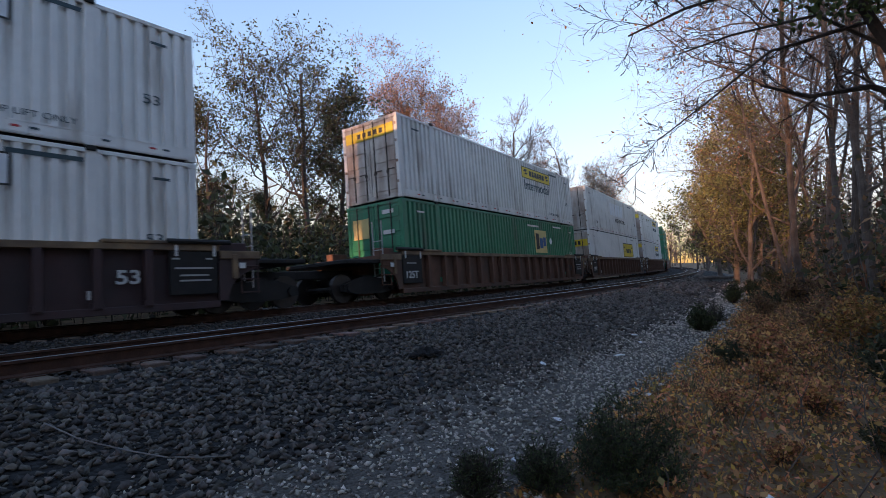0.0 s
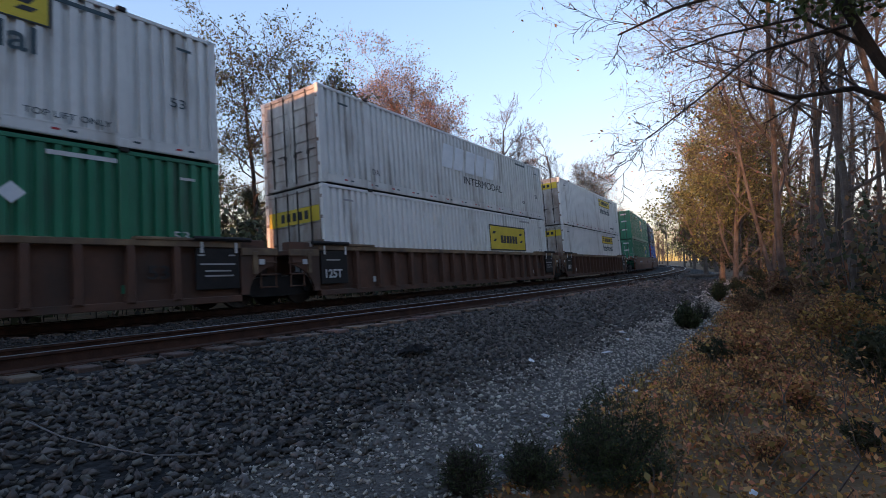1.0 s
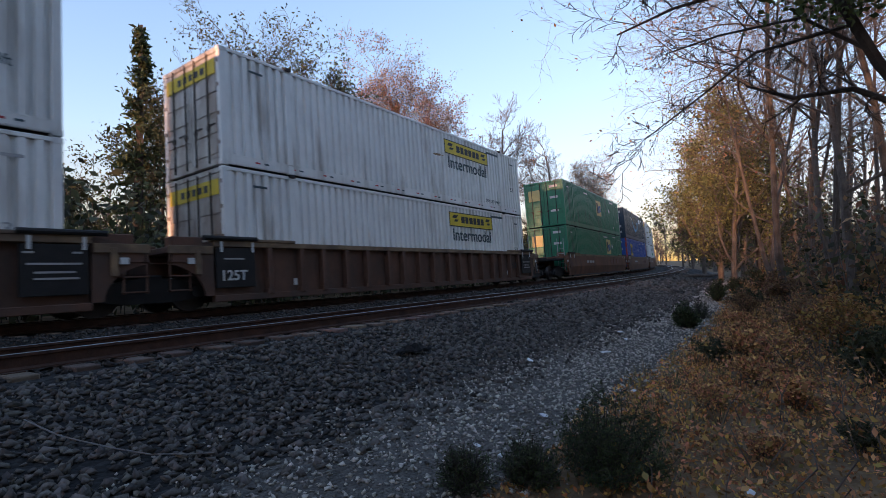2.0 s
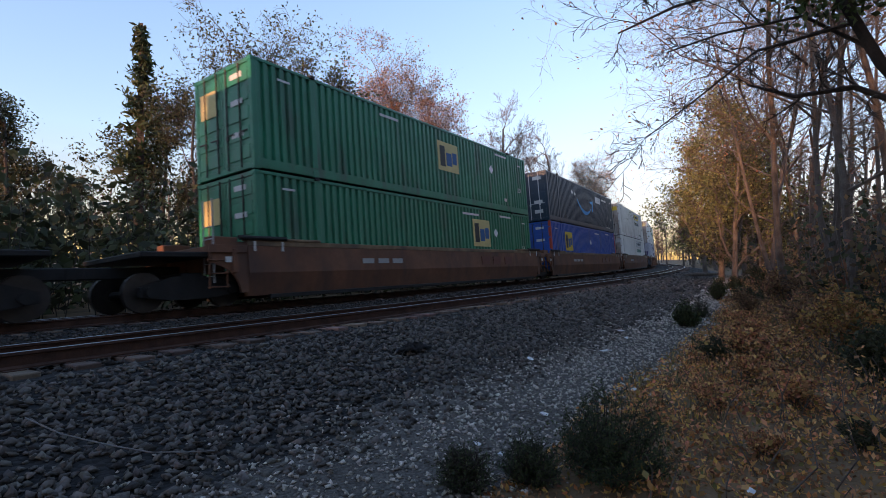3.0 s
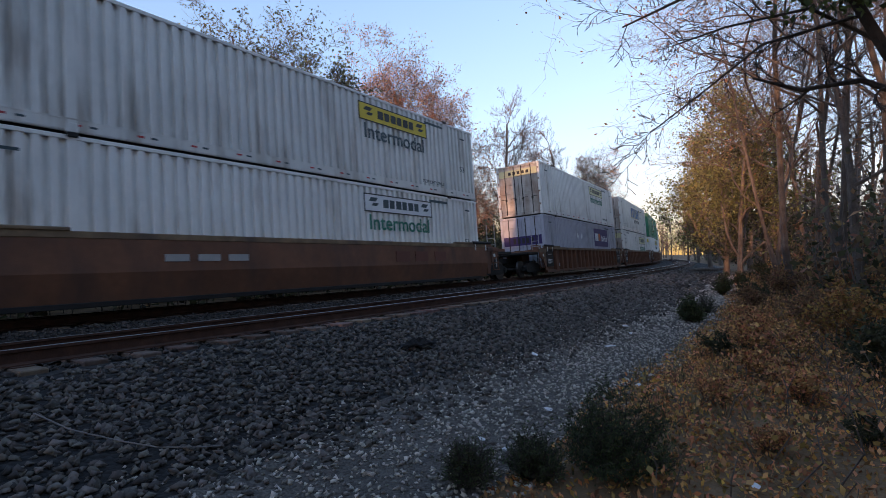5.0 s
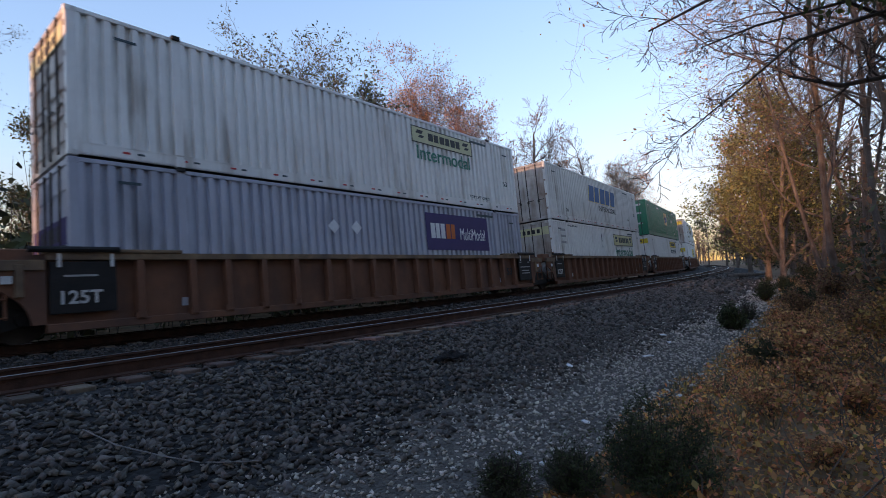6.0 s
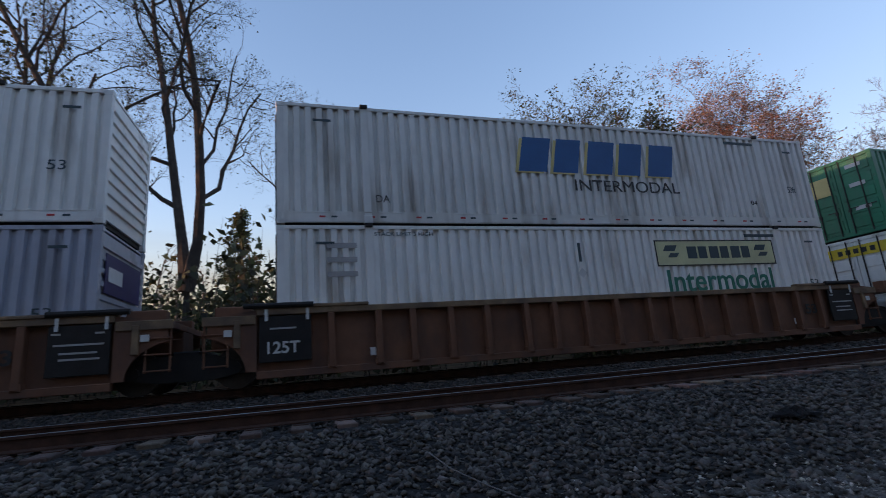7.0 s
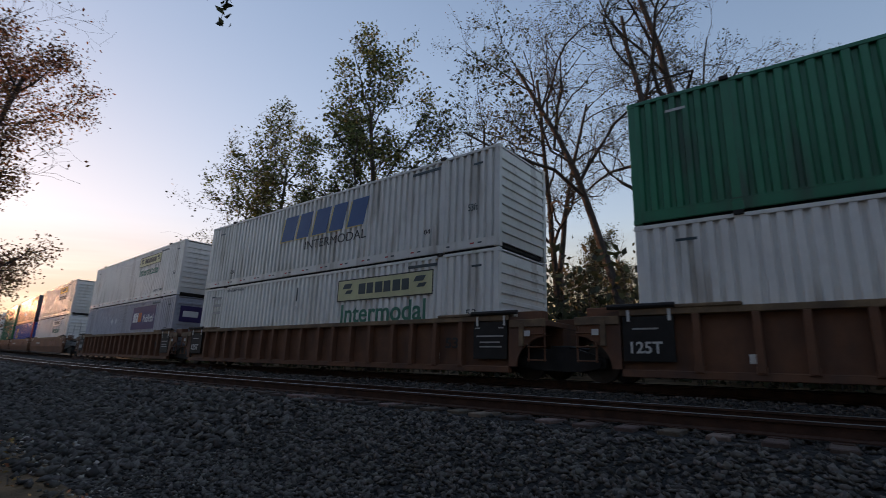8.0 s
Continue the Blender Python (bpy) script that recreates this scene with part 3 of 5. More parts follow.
def decorate(top, style):
    """Paint scheme of a box by its style."""
    if style in ("jb_yellow", "jb_pale", "jb_white"):
        f = {"jb_yellow": "yellow", "jb_pale": "pale", "jb_white": "white"}[style]
        carrier_mark(top, 0.59, 0.805, 0.10, 0.30, f, "dark" if f == "white" else "black", "dark" if style == "jb_yellow" else "green")
        marks(top)
        door_field(top, f if f != "white" else "faded", 2.25, 2.62)
    elif style == "jb_low":
        carrier_mark(top, 0.60, 0.862, 0.13, 0.38, "pale", "dark", "green")
        marks(top, stack=True, lines=False)
        diamond(top, 0.455, 0.42, 0.13, "faded")
        bar(top, "stencil", 0.452, 0.457, 0.15, 0.32, "dark")
        for i in range(3):
            bar(top, "stencil", 0.065, 0.105, 0.14 + 0.11 * i, 0.18 + 0.11 * i, "shade")
        door_field(top, "pale", 2.2, 2.6)
    elif style == "jb_sticker":
        bar(top, "logo_field", 0.60, 0.83, 0.2, 0.60, "yellow", 0.002)
        outline_bars(top, 0.60, 0.83, 0.2, 0.60, "black", 0.06)
        blocks(top, 0.665, 0.775, 0.36, 0.48, 6, "black", 0.008)
        for u in (0.615, 0.785):
            bar(top, "logo_stroke", u, u + 0.016, 0.3, 0.34, "black", 0.008, "", 0.12)
            bar(top, "logo_stroke", u + 0.004, u + 0.018, 0.42, 0.46, "black", 0.008, "", 0.12)
        marks(top, "shade", lines=False)
        diamond(top, 0.6, 0.25, 0.14, "faded")
        door_field(top, "yellow", 1.85, 2.3)
    elif style in ("slant_blue", "slant_white"):
        ink = "blue" if style == "slant_blue" else "white"
        u0 = 0.365 if ink == "blue" else 0.385
        blocks(top, u0, u0 + (0.31 if ink == "blue" else 0.27), 0.17, 0.50, 5, ink, 0.004, 0.22)
        if ink == "blue":
            blocks(top, u0 - 0.006, u0 + 0.304, 0.185, 0.515, 5, "cream", 0.001, 0.22)
        words(top, "INTERMODAL", u0 + 0.1, u0 + 0.31, 0.56, 0.67, "black")
        marks(top, ft="53ft", lines=False)
        words(top, "04" if ink == "blue" else "05", 0.835, 0.85, 0.72, 0.77, "black")
        words(top, "DA", 0.135, 0.155, 0.76, 0.82, "black")
    elif style == "purple":
        bar(top, "logo_field", 0.61, 0.84, 0.12, 0.56, "purple", 0.002)
        blocks(top, 0.625, 0.675, 0.24, 0.42, 3, "white", 0.008)
        blocks(top, 0.677, 0.712, 0.24, 0.42, 2, "orange", 0.008)
        part("lettering", text_mesh("MultiModal", 0.098 * CL, 0.15 * CH, INK["white"], 0.0), None, top, "", at_side(0.727, 0.43, 0.008))
        marks(top, "dark", lines=False)
        diamond(top, 0.37, 0.35, 0.2), diamond(top, 0.42, 0.35, 0.2)
        door_field(top, "purple", 1.3, 1.8)
        bm = bmesh.new()
        box(bm, CL / 2 - 0.012, CL / 2 + 0.004, -1.0, 1.0, 1.6, 2.4)
        part("end_sign", bm, INK["purple"], top, "dark purple sign on the end wall")
        bm = bmesh.new()
        box(bm, CL / 2 + 0.003, CL / 2 + 0.008, -0.85, -0.1, 1.85, 2.15)
        part("logo_block", bm, INK["white"], top)
    elif style in ("letters_high", "letters_low", "letters_blue"):
        u = {"letters_high": 0.505, "letters_low": 0.645, "letters_blue": 0.16}[style]
        letters_field(top, u, u + 0.09, 0.18, 0.58, "yellow" if style == "letters_blue" else "cream")
        diamond(top, 0.77 if style != "letters_blue" else 0.52, 0.36, 0.2)
        marks(top, "faded", lines=False)
        bar(top, "stencil", 0.60 if style != "letters_high" else 0.3, 0.68 if style != "letters_high" else 0.36, 0.10, 0.13, "faded")
        bar(top, "stencil", 0.84, 0.855, 0.78, 0.83, "faded")
        bm = bmesh.new()
        box(bm, -CL / 2 - 0.001, -CL / 2 + 0.012, 0.25, 1.0, 1.7, 2.4)
        part("door_sign", bm, INK["cream"], top, "cream sign on the door")
        for z in (1.75, 0.9, 2.45):
            bm = bmesh.new()
            box(bm, -CL / 2 - 0.001, -CL / 2 + 0.012, -0.9, -0.4, z, z + 0.14)
            part("stencil", bm, INK["faded"], top)
    elif style == "smile":
        n = 14
        bm = bmesh.new()
        up = [(-1.9 + 3.8 * i / n, 0.62 * ((2 * i / n - 1.1) ** 2) - 0.4) for i in range(n + 1)]
        lo = [(x, z - 0.28 * math.sin(math.pi * min(1, (i + 1.5) / (n + 1)))) for i, (x, z) in enumerate(up)]
        prism(bm, up + lo[::-1], -0.004, 0.004)
        prism(bm, [(1.3, 0.42), (2.15, 0.5), (1.95, -0.35), (1.75, -0.3), (1.85, 0.25), (1.3, 0.3)], -0.012, -0.006)
        part("curved_mark", bm, INK["sky"], top, "light blue curved arrow", at_side(0.48, 0.47, 0.003))
        blocks(top, 0.665, 0.755, 0.14, 0.30, 5, "white", 0.004)
        bar(top, "stencil", 0.775, 0.87, 0.14, 0.19, "faded")
        bar(top, "stencil", 0.845, 0.92, 0.88, 0.92, "faded")
        bar(top, "stencil", 0.945, 0.96, 0.14, 0.18, "faded")
        diamond(top, 0.30, 0.25, 0.17), diamond(top, 0.34, 0.27, 0.17)
        words(top, "53", 0.935, 0.955, 0.62, 0.68, "faded")
        for y in (0.75, 0.25):
            bm = bmesh.new()
            prism(bm, [(0, -0.2), (0.2, 0), (0, 0.2), (-0.2, 0)], -0.004, 0.004)
            part("placard", bm, INK["faded"], top, "", pose(-CL / 2 - 0.002, y, 1.75, 0, 0, -90))
        for z in (1.0, 0.45, 2.4):
            bm = bmesh.new()
            box(bm, -CL / 2 - 0.003, -CL / 2 + 0.012, -0.95, -0.45, z, z + 0.2)
            part("stencil", bm, INK["faded"], top)
    else:
        marks(top, "shade", lines=False)
        bar(top, "stencil", 0.6, 0.85, 0.1, 0.16, "shade")
    return top


# ---- well cars ----
SILL_Z, WELL_L, BOGIE_X = 1.52, 8.45, 9.6


def wheelset(parent, x, side):
    bm = bmesh.new()
    y = side * 0.76
    rod(bm, (x, y - 0.065, 0.42), (x, y + 0.065, 0.42), 0.42, 20)
    rod(bm, (x, y - 0.12, 0.42), (x, y + 0.12, 0.42), 0.13, 12)
    return part("wheel", bm, WHEEL, parent)


def build_truck(car, x, name="truck"):
    bm = bmesh.new()
    box(bm, x - 0.25, x + 0.25, -1.05, 1.05, 0.5, 0.8, 0.03)
    for s in (-0.9, 0.9):
        rod(bm, (x + s, -0.9, 0.42), (x + s, 0.9, 0.42), 0.08, 8)
    t = part(name, bm, STEEL, car, "black two-axle truck")
    for side in (-1, 1):
        for s in (-0.9, 0.9):
            wheelset(t, x + s, side)
        bm = bmesh.new()
        y = side * 1.02
        prism(bm, [(x - 1.1, 0.32), (x - 0.5, 0.22), (x + 0.5, 0.22), (x + 1.1, 0.32), (x + 1.1, 0.52), (x + 0.45, 0.72), (x - 0.45, 0.72), (x - 1.1, 0.52)], y - 0.08, y + 0.08)
        for s in (-0.9, 0.9):
            rod(bm, (x + s, y - 0.13, 0.42), (x + s, y + 0.13, 0.42), 0.12, 10)
        for s in (-0.16, 0, 0.16):
            rod(bm, (x + s, y - side * 0.1, 0.3), (x + s, y - side * 0.1, 0.62), 0.06, 8)
        part("side_frame", bm, STEEL, t)


def build_well_car(paint, ribbed, first, last, label):
    car = empty("well_car")
    tagged(car, label, "railway wagon", group="units of the train")
    m = WELL[paint]
    w = 1.42
    key = "%s%d" % (paint, ribbed)
    for side in (-1, 1):
        y = side * w
        yi = side * (w - 0.12)
        a, b = min(y, yi), max(y, yi)
        part("top_chord", cached("top_chord%d" % side, SILL, lambda bm: box(bm, -WELL_L, WELL_L, a - 0.03, b + 0.03, SILL_Z - 0.13, SILL_Z, 0.012)), None, car, "worn top chord")
        if ribbed:
            part("side_wall", cached("side_wall%s%d" % (key, side), m, lambda bm: box(bm, -WELL_L, WELL_L, side * (w - 0.13) - 0.015, side * (w - 0.13) + 0.015, 0.3, SILL_Z - 0.13)), None, car)
            rib = cached("rib" + key, m, lambda bm: (box(bm, -0.065, 0.065, -0.095, 0.095, 0.28, SILL_Z - 0.13, 0.01), box(bm, -0.09, 0.09, -0.08, 0.1, 0.26, 0.4, 0.008)))
            for i in range(17):
                x = -7.0 + i * 14.0 / 16 + (0.12 if i % 4 == 1 else 0)
                part("rib", rib, None, car, "", Matrix.Translation((x, side * (w - 0.03), 0)))
            part("bottom_chord", cached("bottom_chord%s%d" % (key, side), m, lambda bm: box(bm, -WELL_L, WELL_L, a - 0.02, b + 0.02, 0.15, 0.3, 0.012)), None, car)
            for x in (-7.9, 7.9):
                part("end_plate", cached("black_plate%d" % side, STEEL, lambda bm: box(bm, -0.5, 0.5, side * w - 0.012 if side < 0 else side * w - 0.03, side * w + 0.03 if side < 0 else side * w + 0.012, 0.46, SILL_Z - 0.15, 0.006)), None, car, "black stencilled plate", Matrix.Translation((x, 0.0, 0)))
        else:
            def wall(bm, side=side):
                pts = [(side * (w + 0.02), SILL_Z - 0.13), (side * (w + 0.04), 0.75), (side * (w - 0.1), 0.2), (side * (w - 0.2), 0.2), (side * (w - 0.12), SILL_Z - 0.13)]
                f = [bm.verts.new((-WELL_L, yy, z)) for yy, z in pts]
                g = [bm.verts.new((WELL_L, yy, z)) for yy, z in pts]
                for i in range(len(pts)):
                    bm.faces.new((f[i], f[(i + 1) % 5], g[(i + 1) % 5], g[i]))
                bm.faces.new(f), bm.faces.new(g[::-1])
            part("side_wall", cached("side_wall%s%d" % (key, side), m, wall), None, car)
            part("bottom_chord", cached("bottom_chord%s%d" % (key, side), STEEL, lambda bm: box(bm, -WELL_L + 0.6, WELL_L - 0.6, a, b, 0.12, 0.22, 0.01)), None, car)
        for e in (-1, 1):
            def plate(bm, e=e, side=side):
                n = 10
                cx = BOGIE_X
                pts = [(e * (WELL_L), SILL_Z - 0.02), (e * (WELL_L), 0.3)]
                pts += [(e * (cx - 0.95 + 0.95 * (1 - math.cos(math.pi / 2 * i / n))), 0.3 + 0.72 * math.sin(math.pi / 2 * i / n)) for i in range(n + 1)]
                pts += [(e * (cx - 0.25), 1.02), (e * (cx - 0.25), SILL_Z - 0.12)]
                prism(bm, pts, min(side * w, side * (w - 0.06)), max(side * w, side * (w - 0.06)))
            part("end_frame", cached("end_frame%s%d%d" % (key, e, side), m, plate), None, car)
            part("guide_block", cached("guide_block%d%d" % (e, side), SILL, lambda bm: box(bm, min(e * 6.2, e * 8.5), max(e * 6.2, e * 8.5), a - 0.05, b + 0.05, SILL_Z - 0.01, SILL_Z + 0.07, 0.02)), None, car, "raised container guide")
    for e in (-1, 1):
        def deck(bm, e=e):
            x0, x1 = sorted((e * WELL_L, e * (BOGIE_X - 0.2)))
            box(bm, x0, x1, -1.35, 1.35, 1.25, 1.38, 0.01)
            box(bm, x0, x1, -0.45, 0.45, 0.8, 1.25, 0.02)
            x0, x1 = sorted((e * (WELL_L + 0.1), e * (BOGIE_X - 0.35)))
            box(bm, x0, x1, -1.2, -0.9, 1.38, 1.62, 0.02), box(bm, x0, x1, 0.9, 1.2, 1.38, 1.62, 0.02)
        part("end_platform", cached("deck%s%d" % (key, e), m, deck), None, car)

        def ladder(bm, e=e):
            for y in (-1.38, -1.0):
                rod(bm, (e * (BOGIE_X - 0.32), y, 0.55), (e * (BOGIE_X - 0.32), y, 2.45), 0.02)
            for i in range(5):
                rod(bm, (e * (BOGIE_X - 0.32), -1.38, 0.7 + i * 0.28), (e * (BOGIE_X - 0.32), -1.0, 0.7 + i * 0.28), 0.014)
        for side in (-1, 1):
            def step(bm, e=e, side=side):
                for x in (BOGIE_X - 0.62, BOGIE_X - 0.2):
                    rod(bm, (e * x, side * 1.4, 0.42), (e * x, side * 1.4, 1.3), 0.022)
                for z in (0.44, 0.74, 1.04):
                    x0, x1 = sorted((e * (BOGIE_X - 0.64), e * (BOGIE_X - 0.18)))
                    box(bm, x0, x1, side * 1.4 - 0.05, side * 1.4 + 0.05, z, z + 0.03, 0.006)
            part("step", cached("step%s%d%d" % (key, e, side), m, step), None, car)

            def edge(bm, e=e, side=side):
                x0, x1 = sorted((e * (WELL_L + 0.02), e * (BOGIE_X - 0.16)))
                box(bm, x0, x1, side * 1.43 - 0.03, side * 1.43 + 0.03, SILL_Z - 0.3, SILL_Z - 0.12, 0.01)
                x0, x1 = sorted((e * (WELL_L + 0.3), e * (WELL_L + 0.42)))
                box(bm, x0, x1, side * 1.43 - 0.05, side * 1.43 + 0.05, SILL_Z - 0.75, SILL_Z - 0.2, 0.01)
            part("end_sill", cached("end_sill%s%d%d" % (key, e, side), SILL if ribbed else m, edge), None, car, "worn end sill")
            part("marker", cached("marker%d%d" % (e, side), INK["faded"], lambda bm: box(bm, min(e * 8.9, e * 9.05), max(e * 8.9, e * 9.05), side * 1.47 - 0.01, side * 1.47 + 0.01, 1.0, 1.13, 0.004)), None, car, "pale marker plate")
            part("guide_bar", cached("guide_bar%d%d" % (e, side), STEEL, lambda bm: rod(bm, (e * 7.35, side * 1.46, SILL_Z + 0.06), (e * 8.7, side * 1.46, SILL_Z + 0.06), 0.055, 8)), None, car, "black guide bar")
        if (e < 0 and first) or (e > 0 and last):
            part("ladder", cached("ladder%d" % e, INK["shade"], ladder), None, car, "grey grab-iron ladder")

            def coup(bm, e=e):
                x0, x1 = sorted((e * (BOGIE_X - 0.3), e * (BOGIE_X + 2.05)))
                box(bm, x0, x1, -0.14, 0.14, 0.75, 1.0, 0.02)
                x0, x1 = sorted((e * (BOGIE_X - 0.25), e * (BOGIE_X + 1.2)))
                box(bm, x0, x1, -1.35, 1.35, 1.12, 1.24, 0.02)
            part("coupler", cached("coupler%d" % e, STEEL, coup), None, car, "black coupler and end sill")
    part("well_floor", cached("well_floor", STEEL, lambda bm: (box(bm, -WELL_L, WELL_L, -1.3, 1.3, 0.3, 0.38),)), None, car)
    build_truck(car, BOGIE_X)
    if first:
        build_truck(car, -BOGIE_X)
    y = -w - 0.018
    ink = INK["faded"]
    if ribbed:
        part("lettering", text_mesh("125T", 0.62, 0.24, ink, 0.02), None, car, "", Matrix.Translation((-8.25, y - 0.004, 0.62)))
        part("lettering", text_mesh("53", 0.42, 0.28, ink if paint == "maroon" else INK["black"], 0.02), None, car, "", Matrix.Translation((6.45, -w + 0.038, 0.72)))
        for x0, x1, z in ((7.5, 8.3, 1.0), (7.6, 8.2, 0.85), (7.6, 8.25, 0.74), (-8.2, -7.7, 1.1), (7.45, 7.6, 1.2), (8.15, 8.3, 1.2)):
            bm = bmesh.new()
            box(bm, x0, x1, y - 0.003, y + 0.004, z, z + 0.035)
            part("stencil", bm, INK["shade"], car)
    else:
        for k, (x0, x1) in enumerate(((-0.2, 0.15), (0.3, 0.65), (0.85, 1.2))):
            bm = bmesh.new()
            box(bm, x0 * 2 + 3, x1 * 2 + 3, -w - 0.05, -w - 0.02, 0.86, 1.2)
            part("logo_block", bm, INK["rustred"], car)
        for x in (-4.6, -3.9, -3.2):
            bm = bmesh.new()
            box(bm, x, x + 0.5, -w - 0.048, -w - 0.02, 0.95, 1.1)
            part("stencil", bm, INK["shade"], car)
    for x in (-8.3, -7.5, 7.5, 8.3):
        bm = bmesh.new()
        box(bm, x, x + 0.06, -w - 0.042, -w - 0.02, SILL_Z - 0.25, SILL_Z - 0.01)
        part("stencil", bm, INK["faded"], car)
    return car


JW, JG = "white container with a dark-lettered carrier field and the word Intermodal", "grey-white corrugated container with a carrier field, dirty doors"
# centre at the start, wagon paint, ribbed, place in its car, upper box, lower box: (colour, style, label, door colour)
TRAIN = [
    (-41.2, "maroon", 1, 1, ("white", "jb_yellow", JW, None), ("white", "jb_low", JW, None)),
    (-22.0, "maroon", 1, 2, ("white", "jb_pale", JW, None), ("white", "jb_white", JW, None)),
    (-2.81, "maroon", 1, 3, ("white", "jb_white", JW, None), ("white", "jb_white", JW, None)),
    (20.13, "rust", 1, 1, ("grey", "jb_yellow", "light grey container with a yellow field, rust-stained doors", "rustwhite"), ("green", "letters_low", "green corrugated container with a cream field and pale placards", None)),
    (39.3, "rust", 1, 2, ("grey", "slant_white", "grey container with faded white slanting letters, very rusty doors", "rustwhite"), ("white", "jb_sticker", "white container with a black-edged yellow sticker", "rustwhite")),
    (58.47, "rust", 1, 3, ("white", "jb_yellow", JG, "rustwhite"), ("white", "jb_yellow", JG, "rustwhite")),
    (81.42, "orange", 0, 1, ("green", "letters_high", "dark green container with a cream field and pale placards", None), ("green", "letters_low", "dark green container with a cream field and pale placards", None)),
    (100.57, "orange", 0, 2, ("navy", "smile", "dark navy container with a light blue curved arrow", None), ("blue", "letters_blue", "blue container with a cream field, faded blue patch", None)),
    (119.85, "orange", 0, 3, ("grey", "jb_yellow", JG, "rustwhite"), ("white", "jb_white", JW, "rustwhite")),
    (143.17, "orange", 1, 1, ("white", "jb_pale", "dirty white container with a faded yellow field, rust spots", "rustwhite"), ("lavender", "purple", "lavender grey container with a dark purple sign", None)),
    (162.48, "orange", 1, 2, ("grey", "slant_blue", "grey-white container with blue slanting letters", "rustwhite"), ("white", "jb_low", "white container with a faded yellow field and green lettering", "rustwhite")),
    (182.0, "orange", 1, 3, ("green", "letters_high", "dark green container with a cream field and pale placards", None), ("white", "jb_yellow", JW, None)),
    (205.2, "orange", 1, 1, ("grey", "jb_yellow", JG, "rustwhite"), ("white", "jb_sticker", JW, None)),
    (224.4, "orange", 1, 2, ("white", "plain", JG, None), ("white", "jb_white", JW, None)),
    (243.6, "orange", 1, 3, ("white", "jb_yellow", JG, None), ("grey", "plain", JG, None)),
    (266.8, "rust", 1, 1, ("white", "plain", JG, None), ("white", "jb_pale", JW, None)),
    (286.0, "rust", 1, 2, ("white", "plain", JG, None), ("grey", "plain", JG, None)),
    (305.2, "rust", 1, 3, ("grey", "plain", JG, None), ("white", "plain", JG, None)),
]
MOVING = []


def build_train():
    names = {"rust": "rust-brown", "orange": "faded orange-brown", "maroon": "dark maroon"}
    for c, paint, ribbed, place, upper, lower in TRAIN:
        car = build_well_car(paint, ribbed, place == 1, place == 3, "%s %s-sided well wagon loaded with two stacked containers" % (names[paint], "ribbed" if ribbed else "smooth"))
        MOVING.append((car, c, 0.0))
        for z, (color, style, label, end) in ((0.43, lower), (0.43 + CH + 0.03, upper)):
            box_ob = tagged(decorate(build_container(color, label, end), style), group="containers on the train")
            MOVING.append((box_ob, c, z))


def motions():
    times = [0.5 * i for i in range(17)]
    for ob, c, z in MOVING:
        walk(ob, [(t, track_pose(c - SPEED * t) @ Matrix.Translation((0, 0, z))) for t in times])
    for ob in FALLING:
        way = [(0.0, 5.4, 2.0, 9.5), (0.7, 5.3, 2.2, 6.8), (1.2, 5.15, 2.5, 4.75), (1.4, 5.13, 2.65, 4.15), (1.5, 5.1, 2.82, 4.05), (1.6, 5.13, 2.93, 3.87), (1.7, 5.08, 3.25, 3.59), (2.0, 4.9, 3.7, 2.5), (2.4, 4.7, 4.2, 1.0), (2.7, 4.6, 4.4, -0.33), (2.8, 4.6, 4.4, -0.33), (8.0, 4.6, 4.4, -0.33)]
        walk(ob, [(t, pose(x, y, z, 35 + 50 * min(i, 9), 20, 40 * min(i, 9))) for i, (t, x, y, z) in enumerate(way)])


build_ground()
EMPTY_Q = 4.6
build_train()


# ---- plants ----
def place(az, r, z=None):
    """A place on the ground by its bearing (degrees to the left of straight across the track) and distance from the camera."""
    x, y = -r * math.sin(radians(az)), r * math.cos(radians(az))
    p = spot(*along(x, y))
    return Vector((x, y, p.z if z is None else z))


def leaf_mesh(name, centres, sizes, mat, seed, droop=0.0, slim=0.55):
    """Small folded leaves, four corners each, turned at random."""
    rng = np.random.default_rng(seed)
    c = np.asarray(centres, float).reshape(-1, 3)
    n = len(c)
    sizes = np.broadcast_to(np.asarray(sizes, float), (n,)) * rng.uniform(0.6, 1.35, n)
    a = rng.normal(0, 1, (n, 3))
    a[:, 2] = a[:, 2] * (1 - droop) - droop * 1.5
    a /= np.linalg.norm(a, axis=1, keepdims=True)
    b = np.cross(a, rng.normal(0, 1, (n, 3)))
    b /= np.linalg.norm(b, axis=1, keepdims=True) + 1e-9
    k = np.cross(a, b)
    s = sizes[:, None]
    v = np.stack([c - a * s, c + b * s * slim + k * s * 0.15, c + a * s, c - b * s * slim + k * s * 0.15], 1).reshape(-1, 3)
    me = bpy.data.meshes.new(name)
    me.vertices.add(n * 4), me.loops.add(n * 4), me.polygons.add(n)
    me.vertices.foreach_set("co", v.ravel())
    me.loops.foreach_set("vertex_index", np.arange(n * 4, dtype=np.int32))
    me.polygons.foreach_set("loop_start", np.arange(0, n * 4, 4, dtype=np.int32))
    me.update(calc_edges=True)
    me.materials.append(mat)
    return me


